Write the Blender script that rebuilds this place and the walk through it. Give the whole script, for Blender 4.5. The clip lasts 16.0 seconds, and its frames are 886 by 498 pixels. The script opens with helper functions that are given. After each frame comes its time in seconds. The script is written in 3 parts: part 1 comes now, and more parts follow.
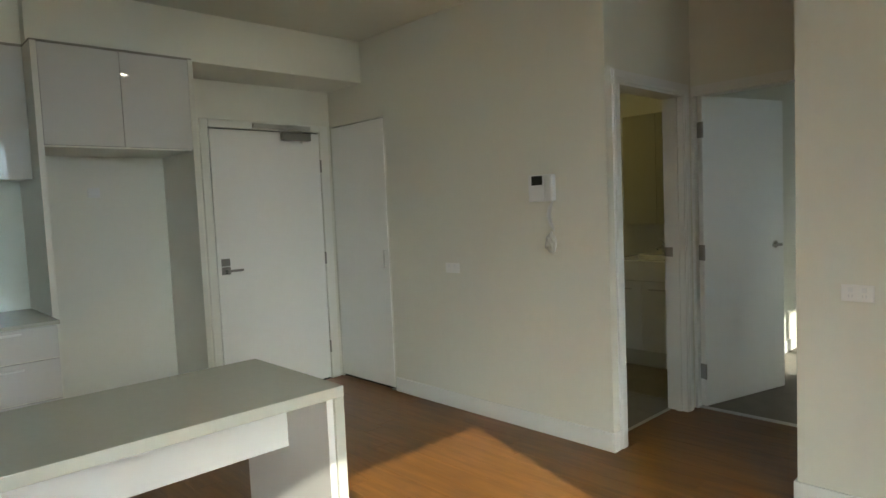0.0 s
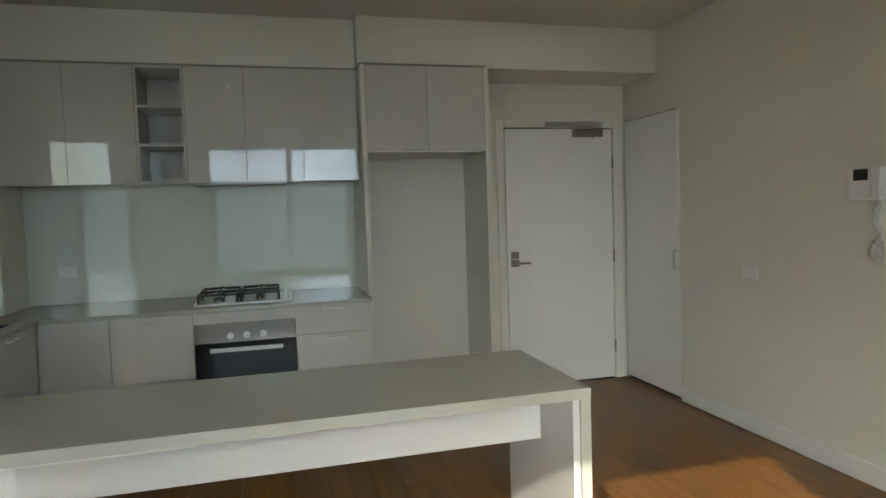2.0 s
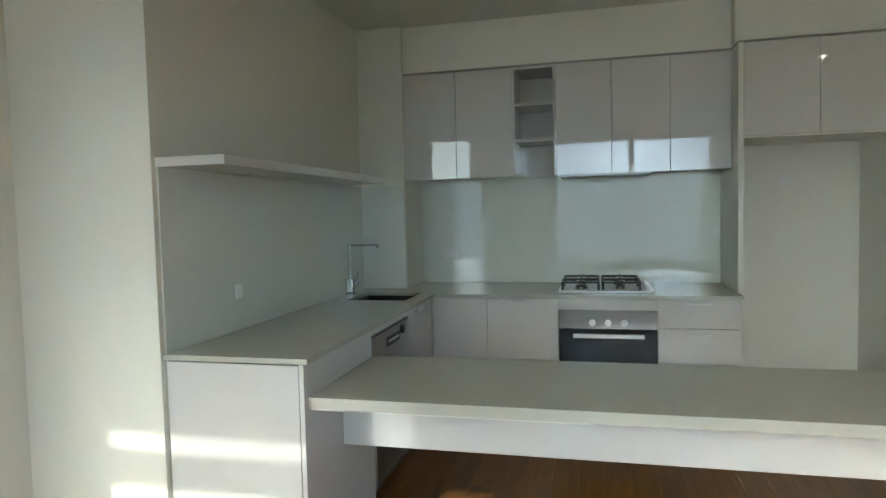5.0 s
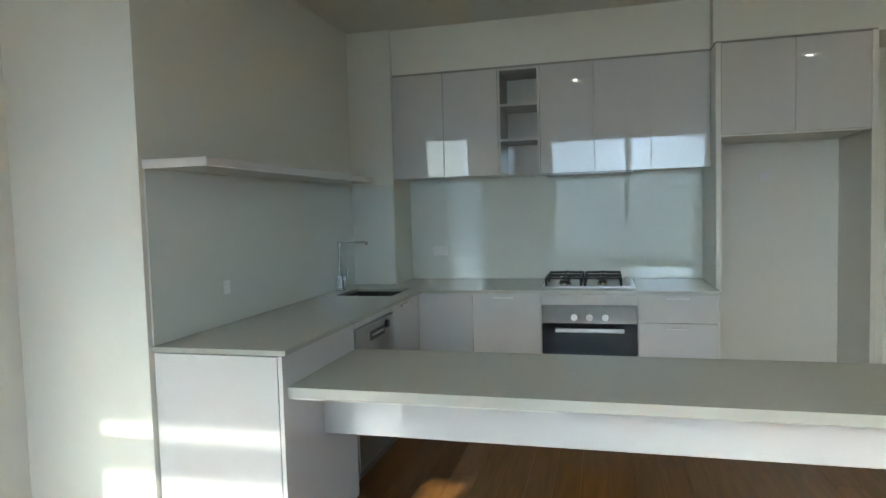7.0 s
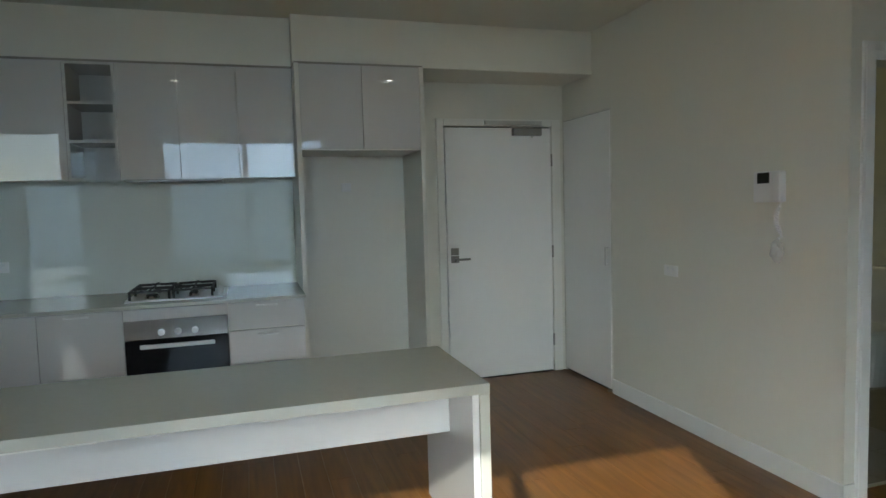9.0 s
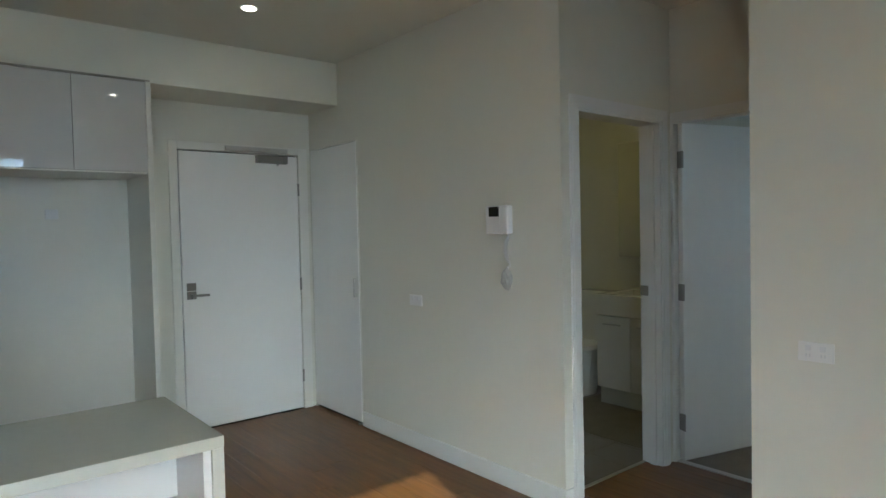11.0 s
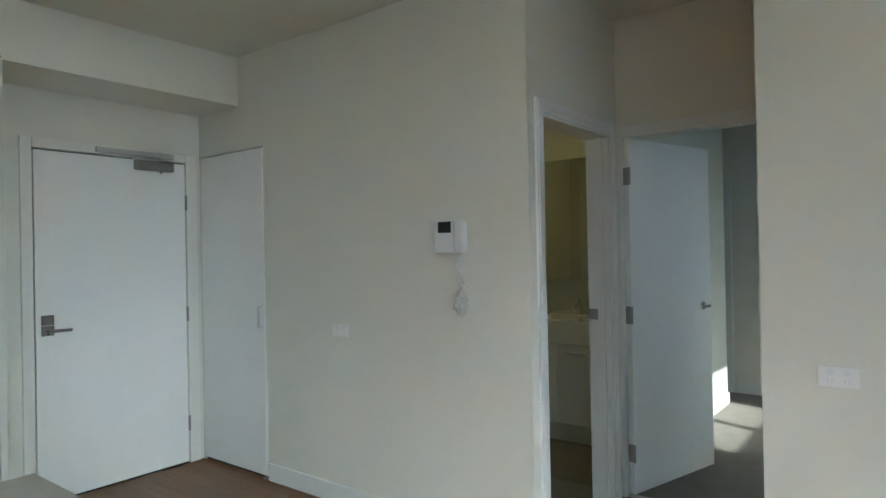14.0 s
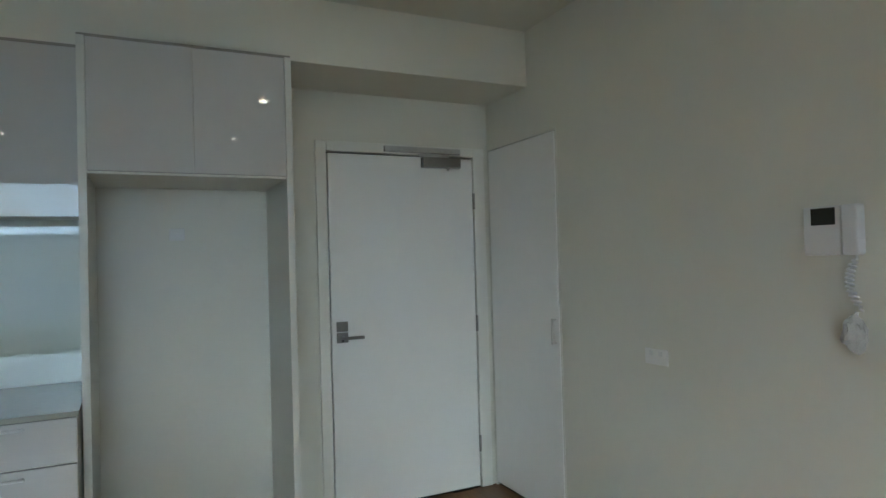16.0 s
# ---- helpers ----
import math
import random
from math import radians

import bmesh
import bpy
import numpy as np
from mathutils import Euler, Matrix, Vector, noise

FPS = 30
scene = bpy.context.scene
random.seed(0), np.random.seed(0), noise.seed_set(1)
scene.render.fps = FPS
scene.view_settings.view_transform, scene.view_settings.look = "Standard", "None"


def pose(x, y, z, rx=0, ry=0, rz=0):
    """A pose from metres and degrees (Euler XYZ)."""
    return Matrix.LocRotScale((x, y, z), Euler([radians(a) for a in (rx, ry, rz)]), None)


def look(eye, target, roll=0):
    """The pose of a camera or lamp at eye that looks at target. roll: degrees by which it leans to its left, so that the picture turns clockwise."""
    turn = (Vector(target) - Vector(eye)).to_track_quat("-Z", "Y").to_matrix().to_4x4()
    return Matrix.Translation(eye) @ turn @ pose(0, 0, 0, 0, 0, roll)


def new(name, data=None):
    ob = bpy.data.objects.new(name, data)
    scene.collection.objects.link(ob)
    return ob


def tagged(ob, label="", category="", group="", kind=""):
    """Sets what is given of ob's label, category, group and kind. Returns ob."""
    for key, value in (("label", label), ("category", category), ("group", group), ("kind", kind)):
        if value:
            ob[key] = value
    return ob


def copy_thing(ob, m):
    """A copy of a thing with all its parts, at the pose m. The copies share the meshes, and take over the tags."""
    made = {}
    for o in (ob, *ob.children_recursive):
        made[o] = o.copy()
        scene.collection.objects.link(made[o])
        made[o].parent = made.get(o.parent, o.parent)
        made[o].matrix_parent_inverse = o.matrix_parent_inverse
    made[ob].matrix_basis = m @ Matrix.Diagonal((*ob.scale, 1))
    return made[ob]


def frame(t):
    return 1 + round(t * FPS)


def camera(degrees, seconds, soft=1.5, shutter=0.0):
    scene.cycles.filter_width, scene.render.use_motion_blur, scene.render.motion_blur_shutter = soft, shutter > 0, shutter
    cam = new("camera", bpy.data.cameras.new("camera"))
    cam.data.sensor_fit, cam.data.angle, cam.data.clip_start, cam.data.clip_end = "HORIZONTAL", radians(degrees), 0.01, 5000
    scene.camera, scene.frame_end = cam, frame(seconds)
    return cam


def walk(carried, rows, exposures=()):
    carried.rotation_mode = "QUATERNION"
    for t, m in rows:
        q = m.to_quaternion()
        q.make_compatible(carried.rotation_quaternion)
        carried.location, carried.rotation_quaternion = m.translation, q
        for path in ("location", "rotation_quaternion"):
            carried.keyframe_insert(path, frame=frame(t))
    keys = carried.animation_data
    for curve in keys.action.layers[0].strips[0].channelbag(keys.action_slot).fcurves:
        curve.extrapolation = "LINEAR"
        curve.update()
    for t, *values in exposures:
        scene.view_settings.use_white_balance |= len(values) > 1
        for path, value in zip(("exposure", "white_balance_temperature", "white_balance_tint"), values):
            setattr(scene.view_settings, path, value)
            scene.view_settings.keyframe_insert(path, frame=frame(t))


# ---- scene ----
cam = camera(70.3, 16.0)
EXPOSURES = [(0, 1.81, 6380, -1), (0.5, 1.39, 6480, -1), (1, 1.16, 6530, 0), (1.5, 1.3, 6480, 0), (2, 1.58, 6530, 0), (2.5, 1.75, 6430, 0), (3.5, 1.88, 6330, 0),
             (5, 1.98, 6210, 0), (7.5, 2.08, 5850, 0), (8, 1.83, 5830, 0), (9, 1.47, 5730, 0), (10, 1.5, 5680, 0), (12.5, 2.24, 5340, 0), (14.5, 2.05, 5440, -1), (15, 1.94, 5530, -1), (15.5, 1.74, 5580, -1), (16, 1.63, 5540, -1)]
PATH = [
    (0, (0.066, 0.013, 1.388), (1.435, 1.466, 1.258), -2.5),
    (0.5, (0.107, -0.059, 1.398), (1.206, 1.607, 1.28), -2.4),
    (1, (0.268, -0.064, 1.403), (1.188, 1.709, 1.291), -2.3),
    (1.5, (0.335, -0.076, 1.395), (1.057, 1.786, 1.285), -2.2),
    (2, (0.265, -0.111, 1.407), (0.78, 1.818, 1.292), -1.9),
    (2.5, (0.215, -0.141, 1.407), (0.505, 1.835, 1.293), -1.8),
    (3, (0.191, -0.157, 1.413), (0.321, 1.835, 1.298), -1.7),
    (3.5, (0.152, -0.138, 1.41), (0.139, 1.858, 1.298), -1.7),
    (4, (0.096, -0.119, 1.414), (-0.086, 1.869, 1.303), -1.5),
    (4.5, (0.06, -0.12, 1.419), (-0.274, 1.849, 1.308), -1.4),
    (5, (0.014, -0.125, 1.403), (-0.46, 1.815, 1.293), -1.4),
    (7.5, (0.3, -0.235, 1.406), (-0.2, 1.698, 1.286), -1.6),
    (8, (0.426, -0.26, 1.438), (0.482, 1.734, 1.296), -1.7),
    (8.5, (0.456, -0.259, 1.444), (0.84, 1.698, 1.295), -1.7),
    (9, (0.508, -0.262, 1.438), (1.097, 1.644, 1.295), -1.6),
    (9.5, (0.552, -0.244, 1.438), (1.344, 1.587, 1.3), -1.5),
    (10, (0.607, -0.216, 1.431), (1.573, 1.531, 1.311), -1.5),
    (12.5, (0.586, 0.01, 1.443), (2.168, 1.233, 1.454), -1.0),
    (13, (0.572, 0.145, 1.423), (2.201, 1.305, 1.438), -1.0),
    (13.5, (0.591, 0.315, 1.408), (2.222, 1.472, 1.418), -0.9),
    (14, (0.613, 0.465, 1.402), (2.193, 1.691, 1.413), -1.1),
    (14.5, (0.617, 0.654, 1.427), (2.073, 2.025, 1.434), -1.2),
    (15, (0.669, 0.912, 1.411), (1.92, 2.472, 1.426), -1.2),
    (15.5, (0.772, 1.023, 1.397), (1.78, 2.75, 1.421), -1.5),
    (16, (1.057, 1.041, 1.424), (1.925, 2.843, 1.454), -1.6),
]
walk(cam, [(t, look(eye, target, roll)) for t, eye, target, roll in PATH], EXPOSURES)

# ---- world, sun, exposure ----
SUN_DIR = Vector((0.305, 0.952, -0.57)).normalized()
world = bpy.data.worlds.new("sky")
scene.world = world
world.use_nodes = True
wn, wl = world.node_tree.nodes, world.node_tree.links
bg = wn["Background"]
sky = wn.new("ShaderNodeTexSky")
sky.sky_type = "NISHITA"
sky.sun_disc = False
sky.sun_elevation = math.asin(-SUN_DIR.z)
sky.sun_rotation = math.atan2(-SUN_DIR.x, -SUN_DIR.y)
sky.dust_density = 0.5
# broken cloud over the whole sky
tc = wn.new("ShaderNodeTexCoord")
mp = wn.new("ShaderNodeMapping")
mp.inputs["Scale"].default_value = (2.2, 2.2, 6.5)
cn = wn.new("ShaderNodeTexNoise")
cn.inputs["Scale"].default_value = 1.7
cn.inputs["Detail"].default_value = 7
cr = wn.new("ShaderNodeValToRGB")
cr.color_ramp.elements[0].position, cr.color_ramp.elements[1].position = 0.33, 0.58
cm = wn.new("ShaderNodeMix")
cm.data_type = "RGBA"
wl.new(tc.outputs["Generated"], mp.inputs["Vector"])
wl.new(mp.outputs["Vector"], cn.inputs["Vector"])
wl.new(cn.outputs["Fac"], cr.inputs["Fac"])
wl.new(cr.outputs["Color"], cm.inputs[0])
shade = wn.new("ShaderNodeTexNoise")
shade.inputs["Scale"].default_value, shade.inputs["Detail"].default_value = 4.2, 8
wl.new(mp.outputs["Vector"], shade.inputs["Vector"])
tone_c = wn.new("ShaderNodeValToRGB")
tone_c.color_ramp.elements[0].position, tone_c.color_ramp.elements[1].position = 0.36, 0.66
tone_c.color_ramp.elements[0].color, tone_c.color_ramp.elements[1].color = (0.50, 0.53, 0.57, 1), (1.25, 1.25, 1.25, 1)
wl.new(shade.outputs["Fac"], tone_c.inputs["Fac"])
lit = wn.new("ShaderNodeVectorMath")
lit.operation = "MULTIPLY"
lit.inputs[1].default_value = (14.3, 17.0, 20.6)
wl.new(tone_c.outputs["Color"], lit.inputs[0])
# haze: the cloud is brightest low over the horizon and thins upward
sep = wn.new("ShaderNodeSeparateXYZ")
wl.new(tc.outputs["Generated"], sep.inputs[0])
haze = wn.new("ShaderNodeMapRange")
haze.inputs["From Min"].default_value, haze.inputs["From Max"].default_value = 0.0, 0.6
haze.inputs["To Min"].default_value, haze.inputs["To Max"].default_value = 1.4, 0.7
wl.new(sep.outputs["Z"], haze.inputs["Value"])
hazed = wn.new("ShaderNodeVectorMath")
hazed.operation = "SCALE"
wl.new(lit.outputs[0], hazed.inputs[0])
wl.new(haze.outputs[0], hazed.inputs["Scale"])
wl.new(hazed.outputs[0], cm.inputs[7])
wl.new(sky.outputs["Color"], cm.inputs[6])
wl.new(cm.outputs[2], bg.inputs["Color"])
bg.inputs["Strength"].default_value = 0.15
sun = new("sun", bpy.data.lights.new("sun", "SUN"))
sun.data.energy, sun.data.angle, sun.data.color = 2.3, radians(0.7), (1.0, 0.93, 0.82)
sun.matrix_world = look((-3, -9, 6), Vector((-3, -9, 6)) + SUN_DIR)


# ---- materials ----
def mat(name, color, rough=0.5, metal=0.0, var=0.05, scale=6.0, bump=0.0, bscale=60.0, spec=0.5, coat=0.0, rvar=0.015):
    """A surface with drifting tone at two scales, uneven gloss and fine relief."""
    m = bpy.data.materials.new(name)
    m.use_nodes = True
    n, l = m.node_tree.nodes, m.node_tree.links
    b = n["Principled BSDF"]
    b.inputs["Metallic"].default_value = metal
    b.inputs["Specular IOR Level"].default_value = spec
    b.inputs["Coat Weight"].default_value = coat
    b.inputs["Coat Roughness"].default_value = 0.03
    co = n.new("ShaderNodeTexCoord")
    n1, n2 = n.new("ShaderNodeTexNoise"), n.new("ShaderNodeTexNoise")
    n1.inputs["Scale"].default_value, n1.inputs["Detail"].default_value = scale * 0.25, 3
    n2.inputs["Scale"].default_value, n2.inputs["Detail"].default_value = scale * 5, 4
    for q in (n1, n2):
        l.new(co.outputs["Object"], q.inputs["Vector"])
    add = n.new("ShaderNodeMath")
    add.operation = "ADD"
    l.new(n1.outputs["Fac"], add.inputs[0])
    l.new(n2.outputs["Fac"], add.inputs[1])
    ramp = n.new("ShaderNodeMapRange")
    ramp.inputs["From Min"].default_value, ramp.inputs["From Max"].default_value = 0.6, 1.4
    ramp.inputs["To Min"].default_value, ramp.inputs["To Max"].default_value = 1 - var, 1 + var
    l.new(add.outputs[0], ramp.inputs["Value"])
    mul = n.new("ShaderNodeVectorMath")
    mul.operation = "SCALE"
    mul.inputs[0].default_value = color
    l.new(ramp.outputs[0], mul.inputs["Scale"])
    l.new(mul.outputs[0], b.inputs["Base Color"])
    rr = n.new("ShaderNodeMapRange")
    rr.inputs["From Min"].default_value, rr.inputs["From Max"].default_value = 0.3, 0.7
    rr.inputs["To Min"].default_value, rr.inputs["To Max"].default_value = max(0.0, rough - rvar), min(1, rough + rvar)
    l.new(n1.outputs["Fac"], rr.inputs["Value"])
    l.new(rr.outputs[0], b.inputs["Roughness"])
    if bump:
        n3, bp = n.new("ShaderNodeTexNoise"), n.new("ShaderNodeBump")
        n3.inputs["Scale"].default_value, n3.inputs["Detail"].default_value = bscale, 3
        l.new(co.outputs["Object"], n3.inputs["Vector"])
        l.new(n3.outputs["Fac"], bp.inputs["Height"])
        bp.inputs["Strength"].default_value, bp.inputs["Distance"].default_value = bump, 0.002
        l.new(bp.outputs["Normal"], b.inputs["Normal"])
    return m


PAINT = mat("wall_paint", (0.650, 0.637, 0.560), 0.6, var=0.015, scale=4, bump=0.12, bscale=220)
# one white paint in two tones: ceiling darkened as shaded, bulkhead lighter as lit
CEIL = mat("ceiling_white_shaded", (0.565, 0.57, 0.50), 0.75, var=0.012, scale=3, bump=0.1, bscale=180)
BULK = mat("bulkhead_white_lit", (0.65, 0.64, 0.56), 0.7, var=0.012, scale=3, bump=0.1, bscale=180)
TRIM = mat("gloss_trim_paint", (0.69, 0.69, 0.665), 0.33, var=0.015, scale=5, bump=0.06, bscale=120)
DOORPAINT = mat("door_paint", (0.76, 0.755, 0.73), 0.42, var=0.015, scale=3, bump=0.06, bscale=150)
GLOSS = mat("gloss_white_laminate", (0.515, 0.508, 0.488), 0.015, var=0.012, scale=3, rvar=0.004, spec=0.42)
CARCASS = mat("white_carcass_board", (0.60, 0.59, 0.53), 0.4, var=0.015)
STONE = mat("grey_white_engineered_stone", (0.40, 0.39, 0.338), 0.18, var=0.02, scale=120, bump=0.03, bscale=300)
GLASSBACK = mat("back_painted_aqua_glass", (0.62, 0.645, 0.59), 0.03, var=0.01, scale=2, rvar=0.01, coat=0.4)
STEEL = mat("brushed_steel", (0.55, 0.54, 0.52), 0.32, 1.0, var=0.06, scale=14, bump=0.05, bscale=240)
DARKSTEEL = mat("dark_satin_steel", (0.24, 0.235, 0.22), 0.32, 1.0, var=0.08, scale=20)
# grey that paints the shadow line over the cabinets
LINEGREY = mat("shadow_line_grey", (0.27, 0.255, 0.23), 0.7, var=0.05)
DWSTEEL = mat("dishwasher_steel", (0.34, 0.335, 0.32), 0.32, 1.0, var=0.06, scale=14, bump=0.04, bscale=240)
OVENGLASS = mat("black_enamel_glass", (0.012, 0.012, 0.014), 0.12, var=0.1, spec=0.2, rvar=0.02)
PANELSTEEL = mat("oven_panel_steel", (0.50, 0.48, 0.45), 0.2, 1.0, var=0.06, scale=10, bump=0.03, bscale=200)
SATIN = mat("satin_silver_plastic", (0.62, 0.62, 0.60), 0.4, 0.2, var=0.03)
SLABWHITE = mat("white_slab_render", (0.82, 0.82, 0.81), 0.8, var=0.05, scale=0.5, spec=0.1)
FRAMEPAINT = mat("door_frame_paint", (0.71, 0.70, 0.645), 0.4, var=0.012, scale=4, bump=0.06, bscale=120)
TAPCHROME = mat("satin_chrome", (0.36, 0.36, 0.35), 0.22, 1.0, var=0.05)
# steel darkened to hold the shade inside the sink bowl
SINKSTEEL = mat("shaded_sink_steel", (0.07, 0.07, 0.068), 0.35, 1.0, var=0.08, scale=20)
CHROME = mat("chrome", (0.75, 0.75, 0.75), 0.08, 1.0, var=0.02)
DARKGLASS = mat("black_oven_glass", (0.010, 0.011, 0.013), 0.06, var=0.1, rvar=0.02, spec=0.22)
IRON = mat("black_cast_iron", (0.02, 0.02, 0.02), 0.55, var=0.2, scale=20, bump=0.3, bscale=150)
BLACK = mat("black_plastic", (0.02, 0.02, 0.022), 0.35, var=0.1)
# near-black that paints the shade in door gaps and between floorboards
SHADOWGAP = mat("dark_gap_shade", (0.02, 0.019, 0.018), 0.8, var=0.1)
PLATE = mat("off_white_plate_plastic", (0.73, 0.725, 0.705), 0.35, var=0.012)
PLASTIC = mat("white_plastic", (0.67, 0.67, 0.67), 0.33, var=0.012)
GREYPLASTIC = mat("pale_grey_plastic", (0.60, 0.60, 0.60), 0.35, var=0.02)
SCREEN = mat("dark_lcd_screen", (0.03, 0.033, 0.03), 0.12, var=0.1)
HINGE = mat("dull_steel_hinge", (0.30, 0.29, 0.27), 0.35, 1.0, var=0.12, scale=30)
CARPET = mat("grey_brown_carpet", (0.20, 0.18, 0.15), 0.95, var=0.16, scale=30, bump=0.9, bscale=400)
TILE = mat("dark_grey_floor_tile", (0.17, 0.155, 0.13), 0.35, var=0.1, scale=12, bump=0.1, bscale=60)
GROUT = mat("grey_grout", (0.24, 0.23, 0.21), 0.9, var=0.1)
# kickboard greyed to carry the shade under the side bench
KICK = mat("shaded_kickboard", (0.16, 0.155, 0.15), 0.5, var=0.05)
PORCELAIN = mat("white_porcelain", (0.8, 0.79, 0.76), 0.08, var=0.01)
MIRROR = mat("mirror_glass", (0.8, 0.81, 0.8), 0.02, 1.0, var=0.01, rvar=0.01)
ALU = mat("grey_aluminium_frame", (0.20, 0.20, 0.205), 0.4, 0.8, var=0.05)
CONCRETE = mat("balcony_concrete", (0.07, 0.069, 0.066), 0.9, var=0.12, scale=8, bump=0.3, bscale=40, spec=0.1)
GRASS = mat("ground_far_below", (0.05, 0.06, 0.038), 1.0, var=0.3, scale=0.05, spec=0.0, rvar=0.0)
ROOFCLAY = mat("far_roofs", (0.42, 0.43, 0.43), 0.8, var=0.12, scale=1, spec=0.1)


def timber():
    """Oiled red-brown boards: long grain streaks, tone by board, a clear semi-gloss coat."""
    m = mat("red_brown_timber", (0.2, 0.1, 0.05), 0.31, spec=0.35, rvar=0.02)
    n, l = m.node_tree.nodes, m.node_tree.links
    b = n["Principled BSDF"]
    co, oi = n.new("ShaderNodeTexCoord"), n.new("ShaderNodeObjectInfo")
    off = n.new("ShaderNodeVectorMath")
    off.operation = "MULTIPLY_ADD"
    off.inputs[1].default_value = (1, 1, 1)
    sc = n.new("ShaderNodeVectorMath")
    sc.operation = "SCALE"
    sc.inputs[0].default_value = (13.0, 37.0, 5.0)
    l.new(oi.outputs["Random"], sc.inputs["Scale"])
    l.new(co.outputs["Object"], off.inputs[0])
    l.new(sc.outputs[0], off.inputs[2])
    mpg = n.new("ShaderNodeMapping")
    mpg.inputs["Scale"].default_value = (30, 2.4, 10)
    l.new(off.outputs[0], mpg.inputs["Vector"])
    g = n.new("ShaderNodeTexNoise")
    g.inputs["Scale"].default_value, g.inputs["Detail"].default_value, g.inputs["Distortion"].default_value = 1.0, 6, 0.6
    l.new(mpg.outputs[0], g.inputs["Vector"])
    r = n.new("ShaderNodeValToRGB")
    e = r.color_ramp.elements
    e[0].position, e[0].color = 0.28, (0.110, 0.045, 0.0108, 1)
    e[1].position, e[1].color = 0.72, (0.190, 0.082, 0.0190, 1)
    mid = r.color_ramp.elements.new(0.5)
    mid.color = (0.148, 0.063, 0.0148, 1)
    l.new(g.outputs["Fac"], r.inputs["Fac"])
    tone = n.new("ShaderNodeMapRange")
    tone.inputs["To Min"].default_value, tone.inputs["To Max"].default_value = 0.92, 1.08
    l.new(oi.outputs["Random"], tone.inputs["Value"])
    mu = n.new("ShaderNodeVectorMath")
    mu.operation = "SCALE"
    l.new(r.outputs["Color"], mu.inputs[0])
    l.new(tone.outputs[0], mu.inputs["Scale"])
    l.new(mu.outputs[0], b.inputs["Base Color"])
    bp = n.new("ShaderNodeBump")
    bp.inputs["Strength"].default_value, bp.inputs["Distance"].default_value = 0.02, 0.001
    l.new(g.outputs["Fac"], bp.inputs["Height"])
    l.new(bp.outputs["Normal"], b.inputs["Normal"])
    return m


TIMBER = timber()


def glass(name, tint, rough=0.0):
    m = bpy.data.materials.new(name)
    m.use_nodes = True
    b = m.node_tree.nodes["Principled BSDF"]
    b.inputs["Base Color"].default_value = (*tint, 1)
    b.inputs["Transmission Weight"].default_value = 1.0
    b.inputs["Roughness"].default_value = rough
    b.inputs["IOR"].default_value = 1.45
    return m


PANE = glass("window_glass", (0.95, 0.97, 0.96))
CLEARBAG = mat("cloudy_plastic_film", (0.72, 0.72, 0.70), 0.25, var=0.12, scale=40)
CLEARBAG.node_tree.nodes["Principled BSDF"].inputs["Transmission Weight"].default_value = 0.35


def lamp_mat(name, color, strength):
    m = bpy.data.materials.new(name)
    m.use_nodes = True
    b = m.node_tree.nodes["Principled BSDF"]
    b.inputs["Emission Color"].default_value = (*color, 1)
    b.inputs["Emission Strength"].default_value = strength
    return m


LAMP = lamp_mat("downlight_lamp", (1.0, 0.86, 0.62), 18.0)
BATHLAMP = lamp_mat("bathroom_lamp", (1.0, 0.76, 0.28), 6.5)


# ---- mesh helpers ----
def box(bm, x0, x1, y0, y1, z0, z1, bevel=0.0):
    r = bmesh.ops.create_cube(bm, size=1.0)
    vs = r["verts"]
    for v in vs:
        v.co = Vector((x0 + (v.co.x + 0.5) * (x1 - x0), y0 + (v.co.y + 0.5) * (y1 - y0), z0 + (v.co.z + 0.5) * (z1 - z0)))
    if bevel:
        es = {e for v in vs for e in v.link_edges}
        bmesh.ops.bevel(bm, geom=list(es), offset=bevel, segments=2, affect="EDGES", profile=0.5)
    return bm


def tube(bm, a, b, r, seg=12, r2=None):
    a, b = Vector(a), Vector(b)
    d = b - a
    m = Matrix.Translation((a + b) / 2) @ d.to_track_quat("Z", "Y").to_matrix().to_4x4()
    bmesh.ops.create_cone(bm, cap_ends=True, segments=seg, radius1=r, radius2=r if r2 is None else r2, depth=d.length, matrix=m)
    return bm


def B(*boxes, bevel=0.0):
    bm = bmesh.new()
    for q in boxes:
        box(bm, *q, bevel=bevel)
    return bm


def T(*tubes):
    bm = bmesh.new()
    for q in tubes:
        tube(bm, *q)
    return bm


def mesh_of(name, bm, material, origin=(0, 0, 0)):
    bmesh.ops.recalc_face_normals(bm, faces=bm.faces)
    me = bpy.data.meshes.new(name)
    bm.to_mesh(me)
    bm.free()
    me.transform(Matrix.Translation(-Vector(origin)))
    me.materials.append(material)
    return me


def thing(name, at, label="", category="", group="", kind=""):
    ob = new(name)
    ob.empty_display_size = 0.1
    ob.location = at
    return tagged(ob, label, category, group, kind)


def part(name, bm, material, parent, label=""):
    """One mesh, in world measures, as a child of a thing or of a part."""
    root = parent
    while root.parent:
        root = root.parent
    ob = new(name, mesh_of(name, bm, material, root.location))
    ob.parent = parent
    return tagged(ob, label)


def solid(name, bm, material, label="", category="", kind="structure"):
    return tagged(new(name, mesh_of(name, bm, material)), label, category, "", kind)


